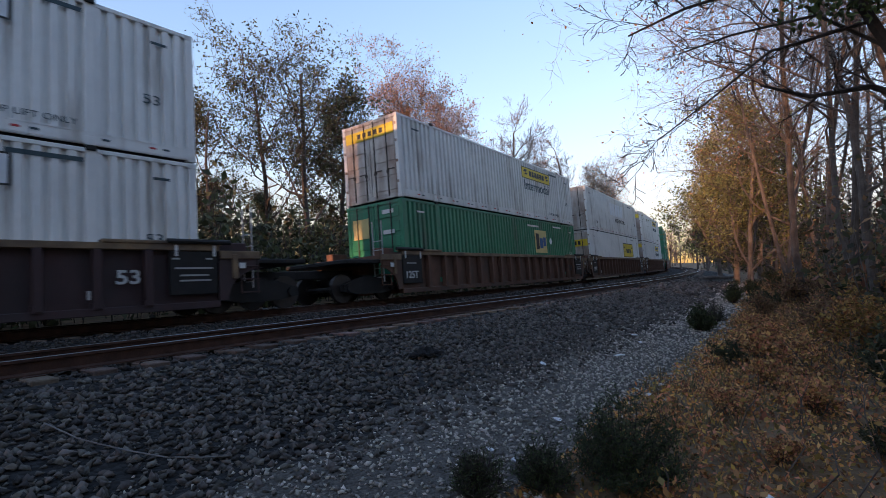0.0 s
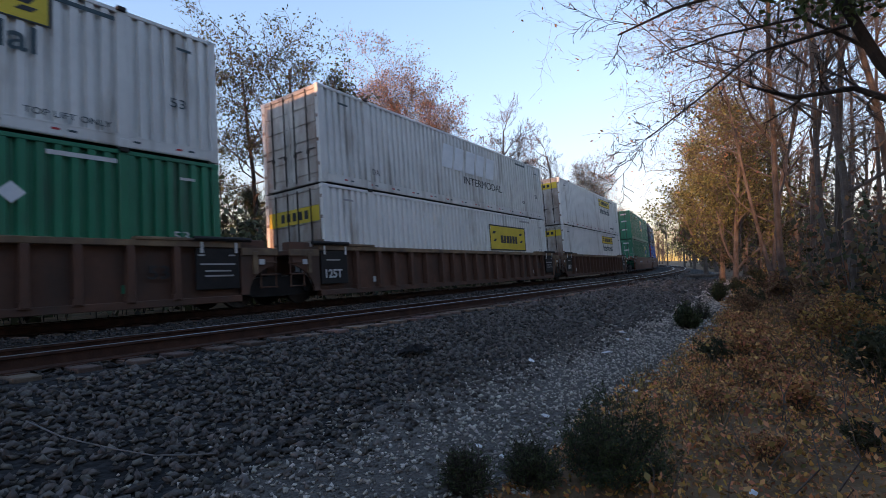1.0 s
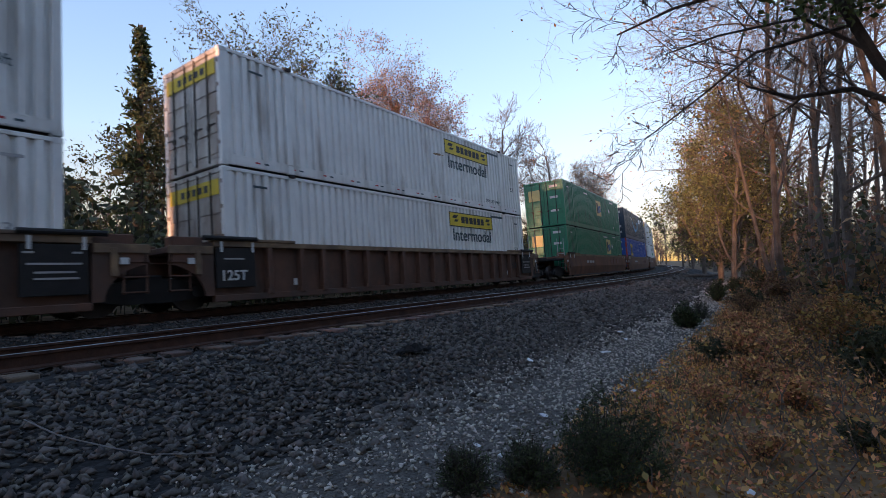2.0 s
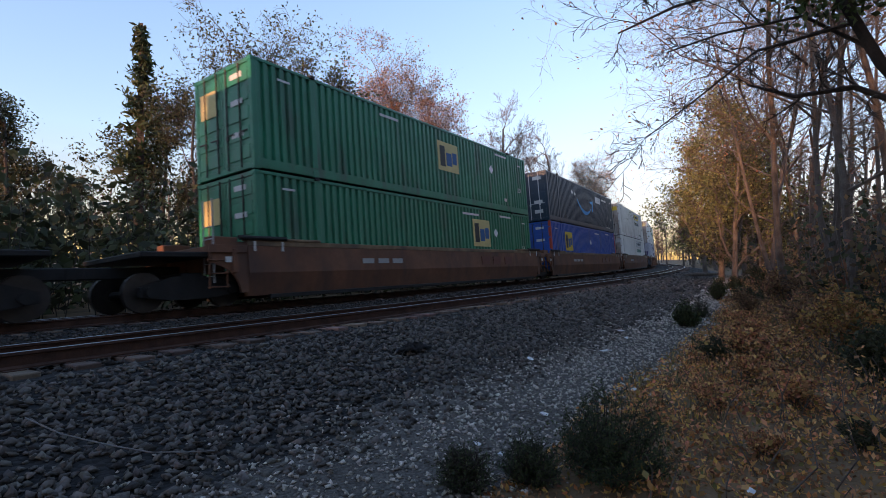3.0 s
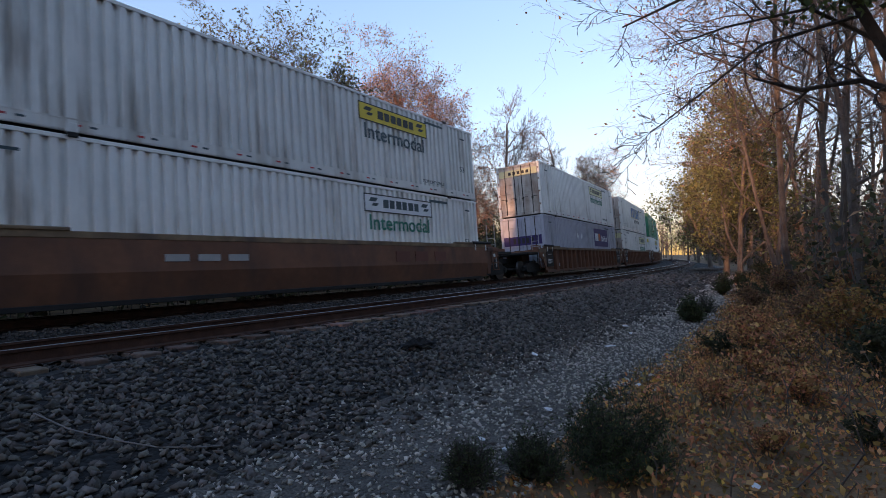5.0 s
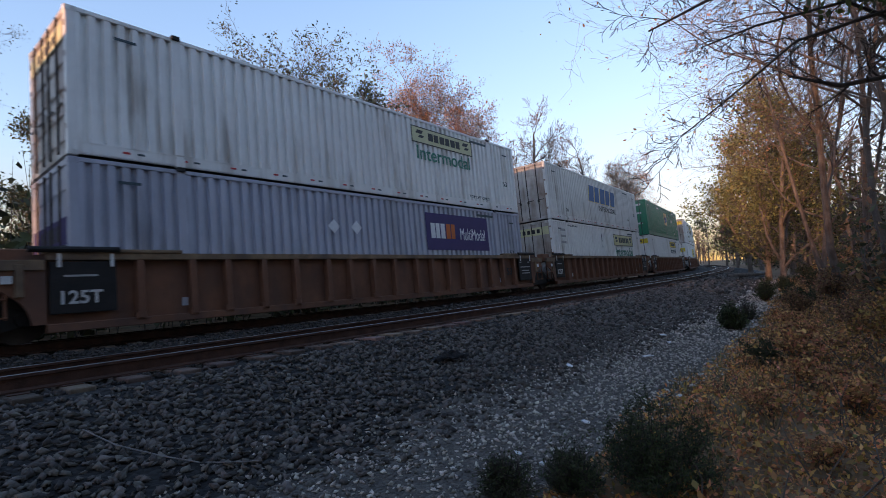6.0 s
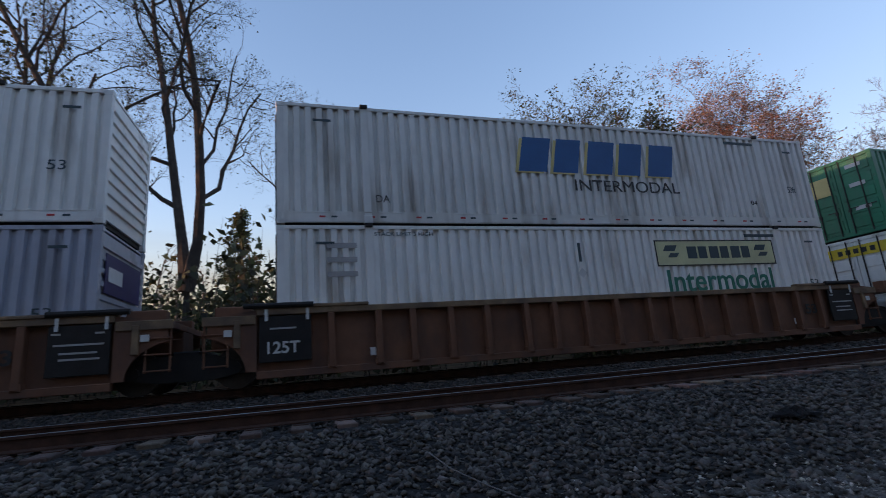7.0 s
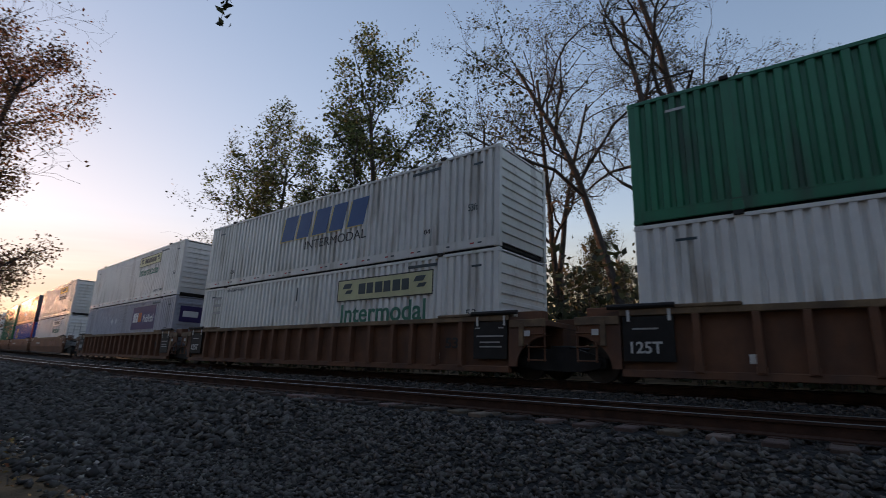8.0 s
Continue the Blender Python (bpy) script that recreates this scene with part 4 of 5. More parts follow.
class Wood:
    """Tapered limbs gathered as vertices and faces, and the tips where leaves grow."""

    def __init__(self, seed):
        self.rnd, self.v, self.f, self.tips = random.Random(seed), [], [], []
        self.split = None

    def tube(self, pts, radii, n):
        base = len(self.v)
        for i, p in enumerate(pts):
            d = (pts[min(i + 1, len(pts) - 1)] - pts[max(i - 1, 0)])
            d = d.normalized() if d.length > 1e-6 else Vector((0, 0, 1))
            a = d.orthogonal().normalized()
            b = d.cross(a)
            for k in range(n):
                w = 2 * math.pi * k / n
                self.v.append(tuple(p + (a * math.cos(w) + b * math.sin(w)) * radii[i]))
        for i in range(len(pts) - 1):
            for k in range(n):
                self.f.append((base + i * n + k, base + i * n + (k + 1) % n, base + (i + 1) * n + (k + 1) % n, base + (i + 1) * n + k))

    def limb(self, p, d, length, r, depth, opts, pts=None):
        rnd = self.rnd
        if pts is None:
            segs = (7, 6, 5, 4, 3)[min(depth, 4)]
            pts, dd = [p], d.normalized()
            wob = opts.get("wobble", 0.18) * (0.22 if depth == 0 else 1.2)
            for i in range(segs):
                dd = (dd + Vector((rnd.gauss(0, wob), rnd.gauss(0, wob), rnd.gauss(0, wob) * 0.7 + opts.get("rise", 0.05) * (depth > 0)))).normalized()
                pts.append(pts[-1] + dd * length / segs)
        segs = len(pts) - 1
        end, thin = 0.35 if depth < 2 else 0.25, opts.get("twig", 0.004)
        self.tube(pts, [max(thin, r * (1 - (1 - end) * i / segs)) * (1.35 if depth == 0 and i == 0 else 1) for i in range(segs + 1)], (8, 6, 5, 3, 3)[min(depth, 4)])
        if depth >= opts.get("depth", 4):
            self.tips += pts[1:]
            return
        if depth == opts.get("depth", 4) - 1:
            self.tips.append(pts[-1])
        count = opts.get("kids", (9, 6, 5, 4))[min(depth, 3)]
        first = opts.get("clear", 0.35) if depth == 0 else 0.2
        for i in range(count):
            t = first + (1 - first) * (i + rnd.random()) / count
            k = min(segs - 1, int(t * segs))
            q = pts[k].lerp(pts[k + 1], t * segs - k)
            axis = (pts[k + 1] - pts[k]).normalized()
            side = axis.orthogonal().normalized()
            side.rotate(Matrix.Rotation(rnd.uniform(0, 6.283), 3, axis))
            ang = radians(rnd.uniform(*opts.get("angle", (28, 62))))
            nd = axis * math.cos(ang) + side * math.sin(ang)
            ln = length * rnd.uniform(0.35, 0.6) * (1.15 - 0.55 * t if depth == 0 else 1.0) * opts.get("reach", 1.0)
            self.limb(q, nd, ln, max(0.005, r * (1 - 0.6 * t) * rnd.uniform(0.4, 0.6)), depth + 1, opts)

    def mesh(self, name, mat):
        return mesh_from(name, self.v, self.f, mat)


def make_tree(kind, label, seed, h, r, leaf=None, leaves=0, size=0.1, bark=BARK, lean=(0, 0), stems=None, **opts):
    """A tree of its own at the origin: trunk with limbs, and a crown of leaves. stems: several (dx, dy, share) leaders."""
    w = Wood(seed)
    root = empty(kind)
    tagged(root, label, "tree")
    for dx, dy, share, base in stems or ((lean[0], lean[1], 1.0, 0.0),):
        start = Vector((0, 0, -0.15 + base * h))
        w.limb(start, Vector((dx, dy, 1)), h * share * 0.92, r * (0.75 if base else 1.0), 0, opts)
    if stems and stems[0][3] > 0:
        w.limb(None, None, 0, r * 1.15, 9, dict(depth=9), [Vector((0, 0, -0.2)), Vector((0.02, 0.02, stems[0][3] * h * 0.5)), Vector((0, 0, stems[0][3] * h + 0.2))])
        w.tips = w.tips[:-2]
    part("trunk", w.mesh("trunk", bark), None, root)
    if leaf:
        rnd = random.Random(seed + 1)
        sp = opts.get("clump", 0.35)
        c = []
        pool = [t for t in w.tips if rnd.random() < opts.get("fill", 1.0)] or w.tips
        for _ in range(leaves):
            t = rnd.choice(pool)
            c.append((t.x + rnd.gauss(0, sp), t.y + rnd.gauss(0, sp), t.z + rnd.gauss(0, sp)))
        part("crown", leaf_mesh("crown", c, size, LEAF[leaf], seed, 0.2), None, root)
    return root


def make_conifer(label, seed, h, spread, leaf="cedar", leaves=2600):
    """A cedar or spruce: a straight stem, tiers of limbs and dense needle sprays."""
    rnd = random.Random(seed)
    w = Wood(seed)
    root = empty("conifer_tree")
    tagged(root, label, "tree")
    w.limb(None, None, 0, 0.025 * h + 0.03, 9, dict(depth=9), [Vector((0, 0, -0.1)), Vector((0.03, 0, h * 0.5)), Vector((0, 0.02, h))])
    c = []
    n = int(h * 9)
    for i in range(n):
        t = (i + rnd.random()) / n
        z = h * (0.08 + 0.9 * t)
        ln = spread * (1 - t) ** 0.8 * rnd.uniform(0.55, 1.15) + 0.12
        a = rnd.uniform(0, 6.283)
        e = Vector((math.cos(a) * ln, math.sin(a) * ln, z + ln * rnd.uniform(-0.1, 0.35)))
        w.tube([Vector((0, 0, z)), e], [0.012 + 0.01 * (1 - t), 0.004], 3)
        for _ in range(leaves // n):
            k = rnd.uniform(0.25, 1.05)
            c.append((e.x * k + rnd.gauss(0, 0.06 * spread), e.y * k + rnd.gauss(0, 0.06 * spread), z + (e.z - z) * k + rnd.gauss(0, 0.05 * spread)))
    part("trunk", w.mesh("trunk", DBARK), None, root)
    part("crown", leaf_mesh("crown", c, 0.045 * max(1, h / 3) if h > 2 else 0.035, LEAF[leaf], seed, 0.0, 0.3), None, root)
    return root


def put(ob, az, r, turn=0, scale=1.0):
    p = place(az, r)
    ob.matrix_basis = pose(p.x, p.y, p.z, 0, 0, turn) @ Matrix.Scale(scale, 4)
    return ob


def again(ob, az, r, turn, scale=1.0):
    p = place(az, r)
    c = copy_thing(ob, pose(p.x, p.y, p.z, 0, 0, turn))
    c.scale = (scale, scale, scale)
    return c


def build_far_side():
    """Trees on the far side of the track."""
    locust = make_tree("bare_tree", "tall forked dark tree with few small leaves", 21, 21, 0.33, "dull", 5000, 0.06, DBARK, twig=0.006, stems=((-0.16, 0.05, 0.8, 0.2), (0.24, -0.05, 0.78, 0.2)), kids=(9, 7, 6, 5), wobble=0.24, clear=0.25, clump=0.2, fill=0.5, rise=0.02, reach=0.85)
    put(locust, 11, 24.5, 0)
    lean_tree = make_tree("bare_tree", "leaning dark tree with sparse leaves", 22, 21, 0.27, "dull", 3500, 0.06, DBARK, lean=(-0.34, 0.1), kids=(9, 7, 6, 5), reach=0.85, wobble=0.2, clear=0.45, clump=0.25, fill=0.4)
    put(lean_tree, 15.6, 25)
    again(locust, 24, 33, 140, 0.95)
    again(lean_tree, 3, 36, 200, 0.9)
    maple = make_tree("leafy_tree", "broad maple in green and yellowing leaf", 23, 19.5, 0.3, "green", 17000, 0.12, DBARK, kids=(17, 8, 6, 3), depth=3, clear=0.22, clump=0.32, reach=0.85, angle=(30, 55))
    put(maple, 45.5, 31, 0, 0.9)
    again(maple, 57.5, 36, 75, 0.78)
    thin = make_tree("leafy_tree", "thin tree with scattered green leaves", 24, 16, 0.18, "dull", 2800, 0.11, DBARK, kids=(9, 6, 5, 3), clump=0.35, fill=0.5)
    put(thin, 34, 30)
    again(thin, 61, 36, 40, 0.75)
    again(thin, -27, 34, 90, 0.85)
    dark = make_tree("bare_tree", "dark spreading tree with a few hanging leaves", 25, 19, 0.26, "dull", 5200, 0.11, DBARK, twig=0.011, kids=(10, 6, 5, 4), wobble=0.22, clump=0.3, fill=0.35, clear=0.25)
    put(dark, -38, 38)
    again(dark, -32.5, 42, 130, 0.92)
    ivy = make_tree("leafy_tree", "ivy-grown tree dense with dull green leaves", 26, 17.0, 0.26, "dull", 15000, 0.13, DBARK, kids=(15, 7, 5, 3), depth=3, clear=0.1, clump=0.42, reach=0.85)
    put(ivy, -40.6, 45)
    again(ivy, -24, 46, 50, 0.85)
    oak = make_tree("oak_tree", "rounded oak in rusty orange leaf", 27, 20.5, 0.4, "orange", 36000, 0.10, BARK, kids=(18, 9, 7, 5), depth=4, clear=0.22, clump=0.3, angle=(42, 74), reach=1.1, twig=0.012)
    put(oak, -49.7, 59, 0, 1.04)
    bare = make_tree("bare_tree", "bare grey tree with fine upswept twigs", 28, 23, 0.34, None, 0, 0.1, BARK, kids=(15, 9, 6, 5), clear=0.22, angle=(24, 44), rise=0.07, reach=0.85, twig=0.013)
    put(bare, -61, 76, 0, 1.08)
    again(bare, -66.5, 90, 60, 1.0)
    again(bare, -64, 84, 160, 0.75)
    again(bare, -55, 80, 250, 0.8)
    put(copy_thing(oak, Matrix()), -70.3, 102, 80, 0.86)
    again(oak, -57.5, 95, 10, 0.62)
    spruce = make_conifer("slim dark spruce rising over the train", 29, 19, 2.6, leaves=3200)
    put(spruce, -22, 41)
    cedar = make_conifer("dark cedar behind the track", 30, 8.5, 2.2, leaves=3600)
    put(cedar, 5.8, 27)
    again(cedar, 0.5, 30, 50, 0.75)
    for az, r, sc in ((-12, 37, 0.8), (20, 34, 0.6), (-48, 55, 0.7), (30, 40, 0.6)):
        again(ivy, az, r, az * 7, sc * 0.8)
    return locust, dark, ivy, bare, oak, thin


def build_near_side(ivy, bare, oak, thin):
    """The wood on the camera's own side, and the boughs overhead."""
    brown = make_tree("wood_tree", "slender brown tree with thinning rusty leaves", 41, 16, 0.115, "brown", 1300, 0.055, BARK, lean=(-0.16, 0.1), kids=(10, 6, 5, 4), clump=0.3, fill=0.3, clear=0.25, wobble=0.3, twig=0.004)
    put(brown, -88.6, 21, 0)
    twin = make_tree("wood_tree", "two-stemmed leaning tree with tangled bare twigs", 42, 16, 0.12, "brown", 700, 0.055, BARK, stems=((-0.22, 0.1, 0.85, 0.08), (0.2, 0.1, 0.8, 0.08)), kids=(8, 6, 5, 4), clump=0.3, fill=0.4, wobble=0.28)
    put(twin, -92, 18, 30)
    yellow = make_tree("leafy_tree", "small tree in yellow-green leaf to the ground", 43, 10.5, 0.16, "yellow", 11000, 0.085, BARK, kids=(16, 8, 6, 3), depth=3, clear=0.08, clump=0.25, reach=0.9)
    put(yellow, -84.2, 33)
    again(yellow, -81.6, 52, 90, 1.15)
    green = make_tree("leafy_tree", "bushy tree in dull green leaf", 44, 9.0, 0.15, "dull", 10000, 0.085, BARK, kids=(16, 8, 6, 3), depth=3, clear=0.06, clump=0.25, reach=0.85)
    put(green, -86.3, 40)
    again(green, -83, 62, 30, 1.2)
    spec = [(brown, -90.3, 27, 40, 1.05), (brown, -86.6, 28, 110, 0.95), (twin, -95.2, 24, 200, 1.0), (brown, -94, 15.5, 250, 0.9), (twin, -89.8, 33, 80, 1.1), (brown, -97.5, 19, 300, 1.0),
            (twin, -87.4, 38, 20, 1.05), (brown, -92.4, 37, 170, 1.1), (bare, -89, 58, 0, 0.6), (bare, -94, 56, 140, 0.6),
            (bare, -85, 60, 210, 0.7), (bare, -82.5, 84, 20, 0.65), (thin, -101, 30, 0, 0.9),
            (twin, -87.2, 24, 310, 0.85), (yellow, -83.0, 42, 200, 1.15), (bare, -79.6, 120, 30, 0.6), (bare, -78, 150, 90, 0.6), (bare, -77, 170, 200, 0.55), (oak, -80.5, 105, 200, 0.5)]
    for ob, az, r, turn, sc in spec:
        again(ob, az, r, turn, sc)
    for az, r, turn, sc in ((-28, 46, 10, 1.0), (-33, 52, 80, 1.0), (-38, 50, 150, 0.9), (-42, 54, 220, 1.0), (-18, 48, 40, 0.9), (-10, 52, 120, 1.0), (7, 48, 200, 0.85), (18, 50, 300, 0.9), (-47, 64, 0, 1.0), (29, 50, 60, 0.9)):
        again(green, az, r, turn, sc)
    # the sunset side
    rust = make_tree("leafy_tree", "tree in dense rusty brown leaf", 45, 12.5, 0.2, "brown", 20000, 0.06, DBARK, kids=(16, 8, 6, 3), depth=3, clear=0.1, clump=0.25, reach=0.7)
    put(rust, 83.5, 23)
    again(rust, 96, 19, 60, 0.95)
    again(brown, 90, 17, 10, 0.9)
    again(twin, 92, 21, 100, 0.9)
    # trees out of view behind the camera, added to cut skylight on the track
    for az, r, sc in ((110, 14, 1.0), (130, 16, 1.1), (150, 15, 1.0), (175, 17, 1.1), (-165, 16, 1.0), (-145, 15, 1.05), (-125, 16, 1.1), (-112, 18, 1.0), (140, 26, 1.2), (170, 28, 1.2), (-155, 27, 1.2), (-130, 28, 1.2), (112, 28, 1.2), (112, 13, 0.9), (124, 10, 1.1), (138, 10, 1.2), (160, 9, 1.2), (180, 10, 1.2), (-160, 10, 1.1), (-140, 9, 1.2), (-122, 11, 1.1), (150, 21, 1.4), (180, 22, 1.4), (-150, 21, 1.4), (-138, 22, 1.4), (126, 22, 1.4), (-120, 23, 1.3), (100, 20, 1.2)):
        again(brown if int(az) % 5 == 0 and r > 12 else rust, az, r, az * 3, sc)
    # boughs of a tree at the camera's side
    w = Wood(51)
    root = empty("overhanging_tree")
    tagged(root, "dark tree with long bare boughs over the path", "tree")
    V = Vector
    o = dict(depth=4, kids=(0, 7, 6, 5), wobble=0.2, rise=-0.01, angle=(25, 55))
    trunk = [V((9.0, -2.6, -0.4)), V((8.7, -2.2, 1.2)), V((8.35, -1.4, 2.6)), V((8.0, -0.75, 3.6)), V((7.7, -0.25, 4.7)), V((7.4, 0.2, 6.2)), V((7.2, 0.4, 8.0))]
    w.limb(None, None, 0, 0.105, 1, dict(depth=1), trunk)
    w.tips = []
    boughs = [([V((8.25, -1.2, 2.95)), V((7.9, -0.5, 3.3)), V((7.7, 0.1, 3.25)), V((7.5, 0.6, 3.45))], 0.07), ([V((7.7, -0.25, 4.7)), V((7.5, 0.7, 4.75)), V((7.2, 1.4, 4.6)), V((7.0, 2.1, 4.35))], 0.055),
              ([V((7.9, -0.5, 4.1)), V((7.6, 0.5, 3.9)), V((7.4, 1.1, 3.4)), V((7.1, 1.75, 2.85))], 0.035), ([V((7.5, 0.1, 5.6)), V((7.2, 1.0, 5.4)), V((6.9, 1.9, 5.0))], 0.06), ([V((8.0, -0.75, 3.7)), V((7.8, 0.0, 4.3)), V((7.5, 0.9, 4.2)), V((7.2, 1.5, 4.0))], 0.04),
              ([V((7.6, -0.1, 5.2)), V((7.0, 0.4, 5.5)), V((6.5, 0.8, 5.5)), V((6.1, 1.15, 5.4))], 0.045)]
    for pts, r in boughs:
        w.limb(pts[0], None, sum((b - a).length for a, b in zip(pts, pts[1:])) * 0.75, r * 0.65, 1, dict(o, kids=(0, 8, 6, 5), reach=0.8), pts)
    part("trunk", w.mesh("trunk", DBARK), None, root)
    rnd = random.Random(52)
    c = [(7.55 + rnd.gauss(0, 0.3), -0.42 + rnd.gauss(0, 0.33), 4.36 + rnd.gauss(0, 0.13)) for _ in range(520)]
    part("crown", leaf_mesh("crown", c, 0.055, LEAF["green"], 53, 0.3), None, root, "cluster of large green leaves")
    w = Wood(61)
    root = empty("overhanging_tree")
    tagged(root, "tree with a drooping bough of dark leaves", "tree")
    w.limb(None, None, 0, 0.14, 1, dict(depth=1), [V((-7.5, -3.5, -0.4)), V((-7.2, -3.0, 3.0)), V((-6.9, -2.2, 5.2)), V((-6.6, -1.6, 7.5))])
    w.tips = []
    for pts, r in (([V((-6.9, -2.2, 5.2)), V((-6.3, -0.3, 6.1)), V((-5.6, 1.2, 6.0)), V((-4.9, 2.2, 5.55))], 0.05),):
        w.limb(pts[0], None, 3.2, r, 2, dict(o, kids=(0, 0, 5, 3), reach=0.6), pts)
    part("trunk", w.mesh("trunk", DBARK), None, root)
    c = []
    for _ in range(110):
        t = rnd.choice(w.tips)
        c.append((t.x + rnd.gauss(0, 0.06), t.y + rnd.gauss(0, 0.06), t.z - abs(rnd.gauss(0, 0.1))))
    part("crown", leaf_mesh("crown", c, 0.07, LEAF["dull"], 62, 0.7), None, root, "hanging dark leaves")


def build_undergrowth():
    rnd = random.Random(71)
    # dense brush behind the track
    w, c = Wood(72), []
    for _ in range(2600):
        s, q = rnd.uniform(-75, 95), -rnd.uniform(7.5, 18)
        p = spot(s, q)
        h = rnd.uniform(1.4, 6.4)
        e = p + Vector((rnd.gauss(0, 0.7), rnd.gauss(0, 0.7), h))
        w.tube([p, p.lerp(e, 0.5) + Vector((rnd.gauss(0, 0.15), rnd.gauss(0, 0.15), 0)), e], [0.02, 0.014, 0.006], 3)
        for _ in range(30):
            k = rnd.uniform(0.05, 1.0)
            c.append(tuple(p.lerp(e, k) + Vector((rnd.gauss(0, 0.4), rnd.gauss(0, 0.4), rnd.gauss(0, 0.3)))))
    tagged(new("undergrowth_stems", w.mesh("undergrowth_stems", DBARK)), "tangled dark stems behind the track", "undergrowth", kind="stuff")
    tagged(new("undergrowth_leaves", leaf_mesh("undergrowth_leaves", c, 0.21, LEAF["dull"], 73)), "dull green brush leaves behind the track", "undergrowth", kind="stuff")
    # brown stems and leaves on the bank by the camera
    w, c, cy = Wood(74), [], []
    for _ in range(4600):
        s = rnd.uniform(2.5, 42) if rnd.random() < 0.68 else rnd.uniform(-20, -3)
        q = edge_q(s) + 0.3 + abs(rnd.gauss(0, 3.2))
        if s < 8 and q < 12.4 and rnd.random() < 0.7:
            continue
        p = spot(s, q)
        if math.hypot(p.x, p.y) < 2.4:
            continue
        h = min(1.9, 0.15 + 0.22 * max(0, q - 10.6)) * rnd.uniform(0.4, 1.2)
        e = p + Vector((rnd.gauss(0, 0.3) * h, rnd.gauss(0, 0.3) * h, h))
        w.tube([p, p.lerp(e, 0.55) + Vector((rnd.gauss(0, 0.08), rnd.gauss(0, 0.08), 0.03)), e], [0.008, 0.006, 0.003], 3)
        for _ in range(rnd.choice((8, 14, 22))):
            (c if rnd.random() < 0.55 else cy).append(tuple(p.lerp(e, rnd.uniform(0.1, 1.05)) + Vector((rnd.gauss(0, 0.12), rnd.gauss(0, 0.12), rnd.gauss(0, 0.07)))))
    tagged(new("brush_stems", w.mesh("brush_stems", BARK)), "thin brown stems on the bank", "undergrowth", kind="stuff")
    tagged(new("brush_leaves", leaf_mesh("brush_leaves", c, 0.03, LEAF["litter"], 75)), "withered rusty brush leaves on the bank", "undergrowth", kind="stuff")
    tagged(new("brush_leaves", leaf_mesh("brush_leaves", cy, 0.032, LEAF["ochre"], 76)), "ochre brush leaves on the bank", "undergrowth", kind="stuff")
    # thicket under the trees
    w, c, cy = Wood(174), [], []
    for _ in range(4300):
        s = 14 + 96 * rnd.random() ** 1.5 if rnd.random() < 0.85 else rnd.uniform(-70, -14)
        q = rnd.uniform(12.5, 27) if s > 0 else rnd.uniform(12.5, 22)
        p = spot(s, q)
        h = rnd.uniform(0.6, 2.4) + rnd.random() ** 4 * 3.5
        e = p + Vector((rnd.gauss(0, 0.5), rnd.gauss(0, 0.5), h))
        w.tube([p, p.lerp(e, 0.5) + Vector((rnd.gauss(0, 0.12), rnd.gauss(0, 0.12), 0)), e], [0.016, 0.011, 0.005], 3)
        for _ in range(18):
            (c if rnd.random() < 0.6 else cy).append(tuple(p.lerp(e, rnd.uniform(0.0, 1.0)) + Vector((rnd.gauss(0, 0.3), rnd.gauss(0, 0.3), rnd.gauss(0, 0.2)))))
    tagged(new("thicket_stems", w.mesh("thicket_stems", BARK)), "thin brown stems under the trees", "undergrowth", kind="stuff")
    tagged(new("thicket_leaves", leaf_mesh("thicket_leaves", c, 0.11, LEAF["brown"], 175)), "withered brown thicket leaves", "undergrowth", kind="stuff")
    tagged(new("thicket_leaves", leaf_mesh("thicket_leaves", cy, 0.11, LEAF["dull"], 176)), "olive green thicket leaves", "undergrowth", kind="stuff")
    # fallen leaves
    for name, mat, n, size, seed in (("fallen_leaves", "litter", 40000, 0.023, 77), ("fallen_leaves", "bright", 17000, 0.025, 78), ("fallen_leaves", "yellow", 3000, 0.025, 79)):
        c = []
        while len(c) < n:
            s = rnd.uniform(-6, 22)
            q = edge_q(s) + rnd.choice((-0.1, 0.1, 0.25)) + abs(rnd.gauss(0, 2.0))
            p = spot(s, q)
            if math.hypot(p.x, p.y) > 1.2 and noise.noise((p.x * 1.3, p.y * 1.3, seed)) + 0.35 * noise.noise((p.x * 4, p.y * 4, seed)) > rnd.uniform(-0.45, 0.1):
                c.append((p.x, p.y, p.z + rnd.uniform(0.0, 0.05)))
        tagged(new(name, leaf_mesh(name, c, size, LEAF[mat], seed)), "%s fallen leaves on the soil" % {"litter": "curled brown", "bright": "bright orange", "yellow": "pale yellow"}[mat], "leaves", kind="stuff")
    # grass
    verts, faces = [], []
    for _ in range(230):
        s = rnd.uniform(5, 30)
        q = edge_q(s) + rnd.uniform(0.0, 1.6)
        p = spot(s, q)
        for _ in range(9):
            h, a = rnd.uniform(0.08, 0.3), rnd.uniform(0, 6.283)
            d = Vector((math.cos(a), math.sin(a), 0))
            b = p + d * rnd.uniform(0, 0.06)
            sd = Vector((-d.y, d.x, 0)) * 0.004
            n = len(verts)
            verts += [tuple(b - sd), tuple(b + sd), tuple(b + d * h * 0.25 + sd + Vector((0, 0, h * 0.7))), tuple(b + d * h * 0.25 - sd + Vector((0, 0, h * 0.7))), tuple(b + d * h * 0.6 + Vector((0, 0, h)))]
            faces += [(n, n + 1, n + 2, n + 3), (n + 3, n + 2, n + 4)]
    tagged(new("grass", mesh_from("grass", verts, faces, LEAF["grass"])), "dry yellow grass at the path's edge", "grass", kind="stuff")
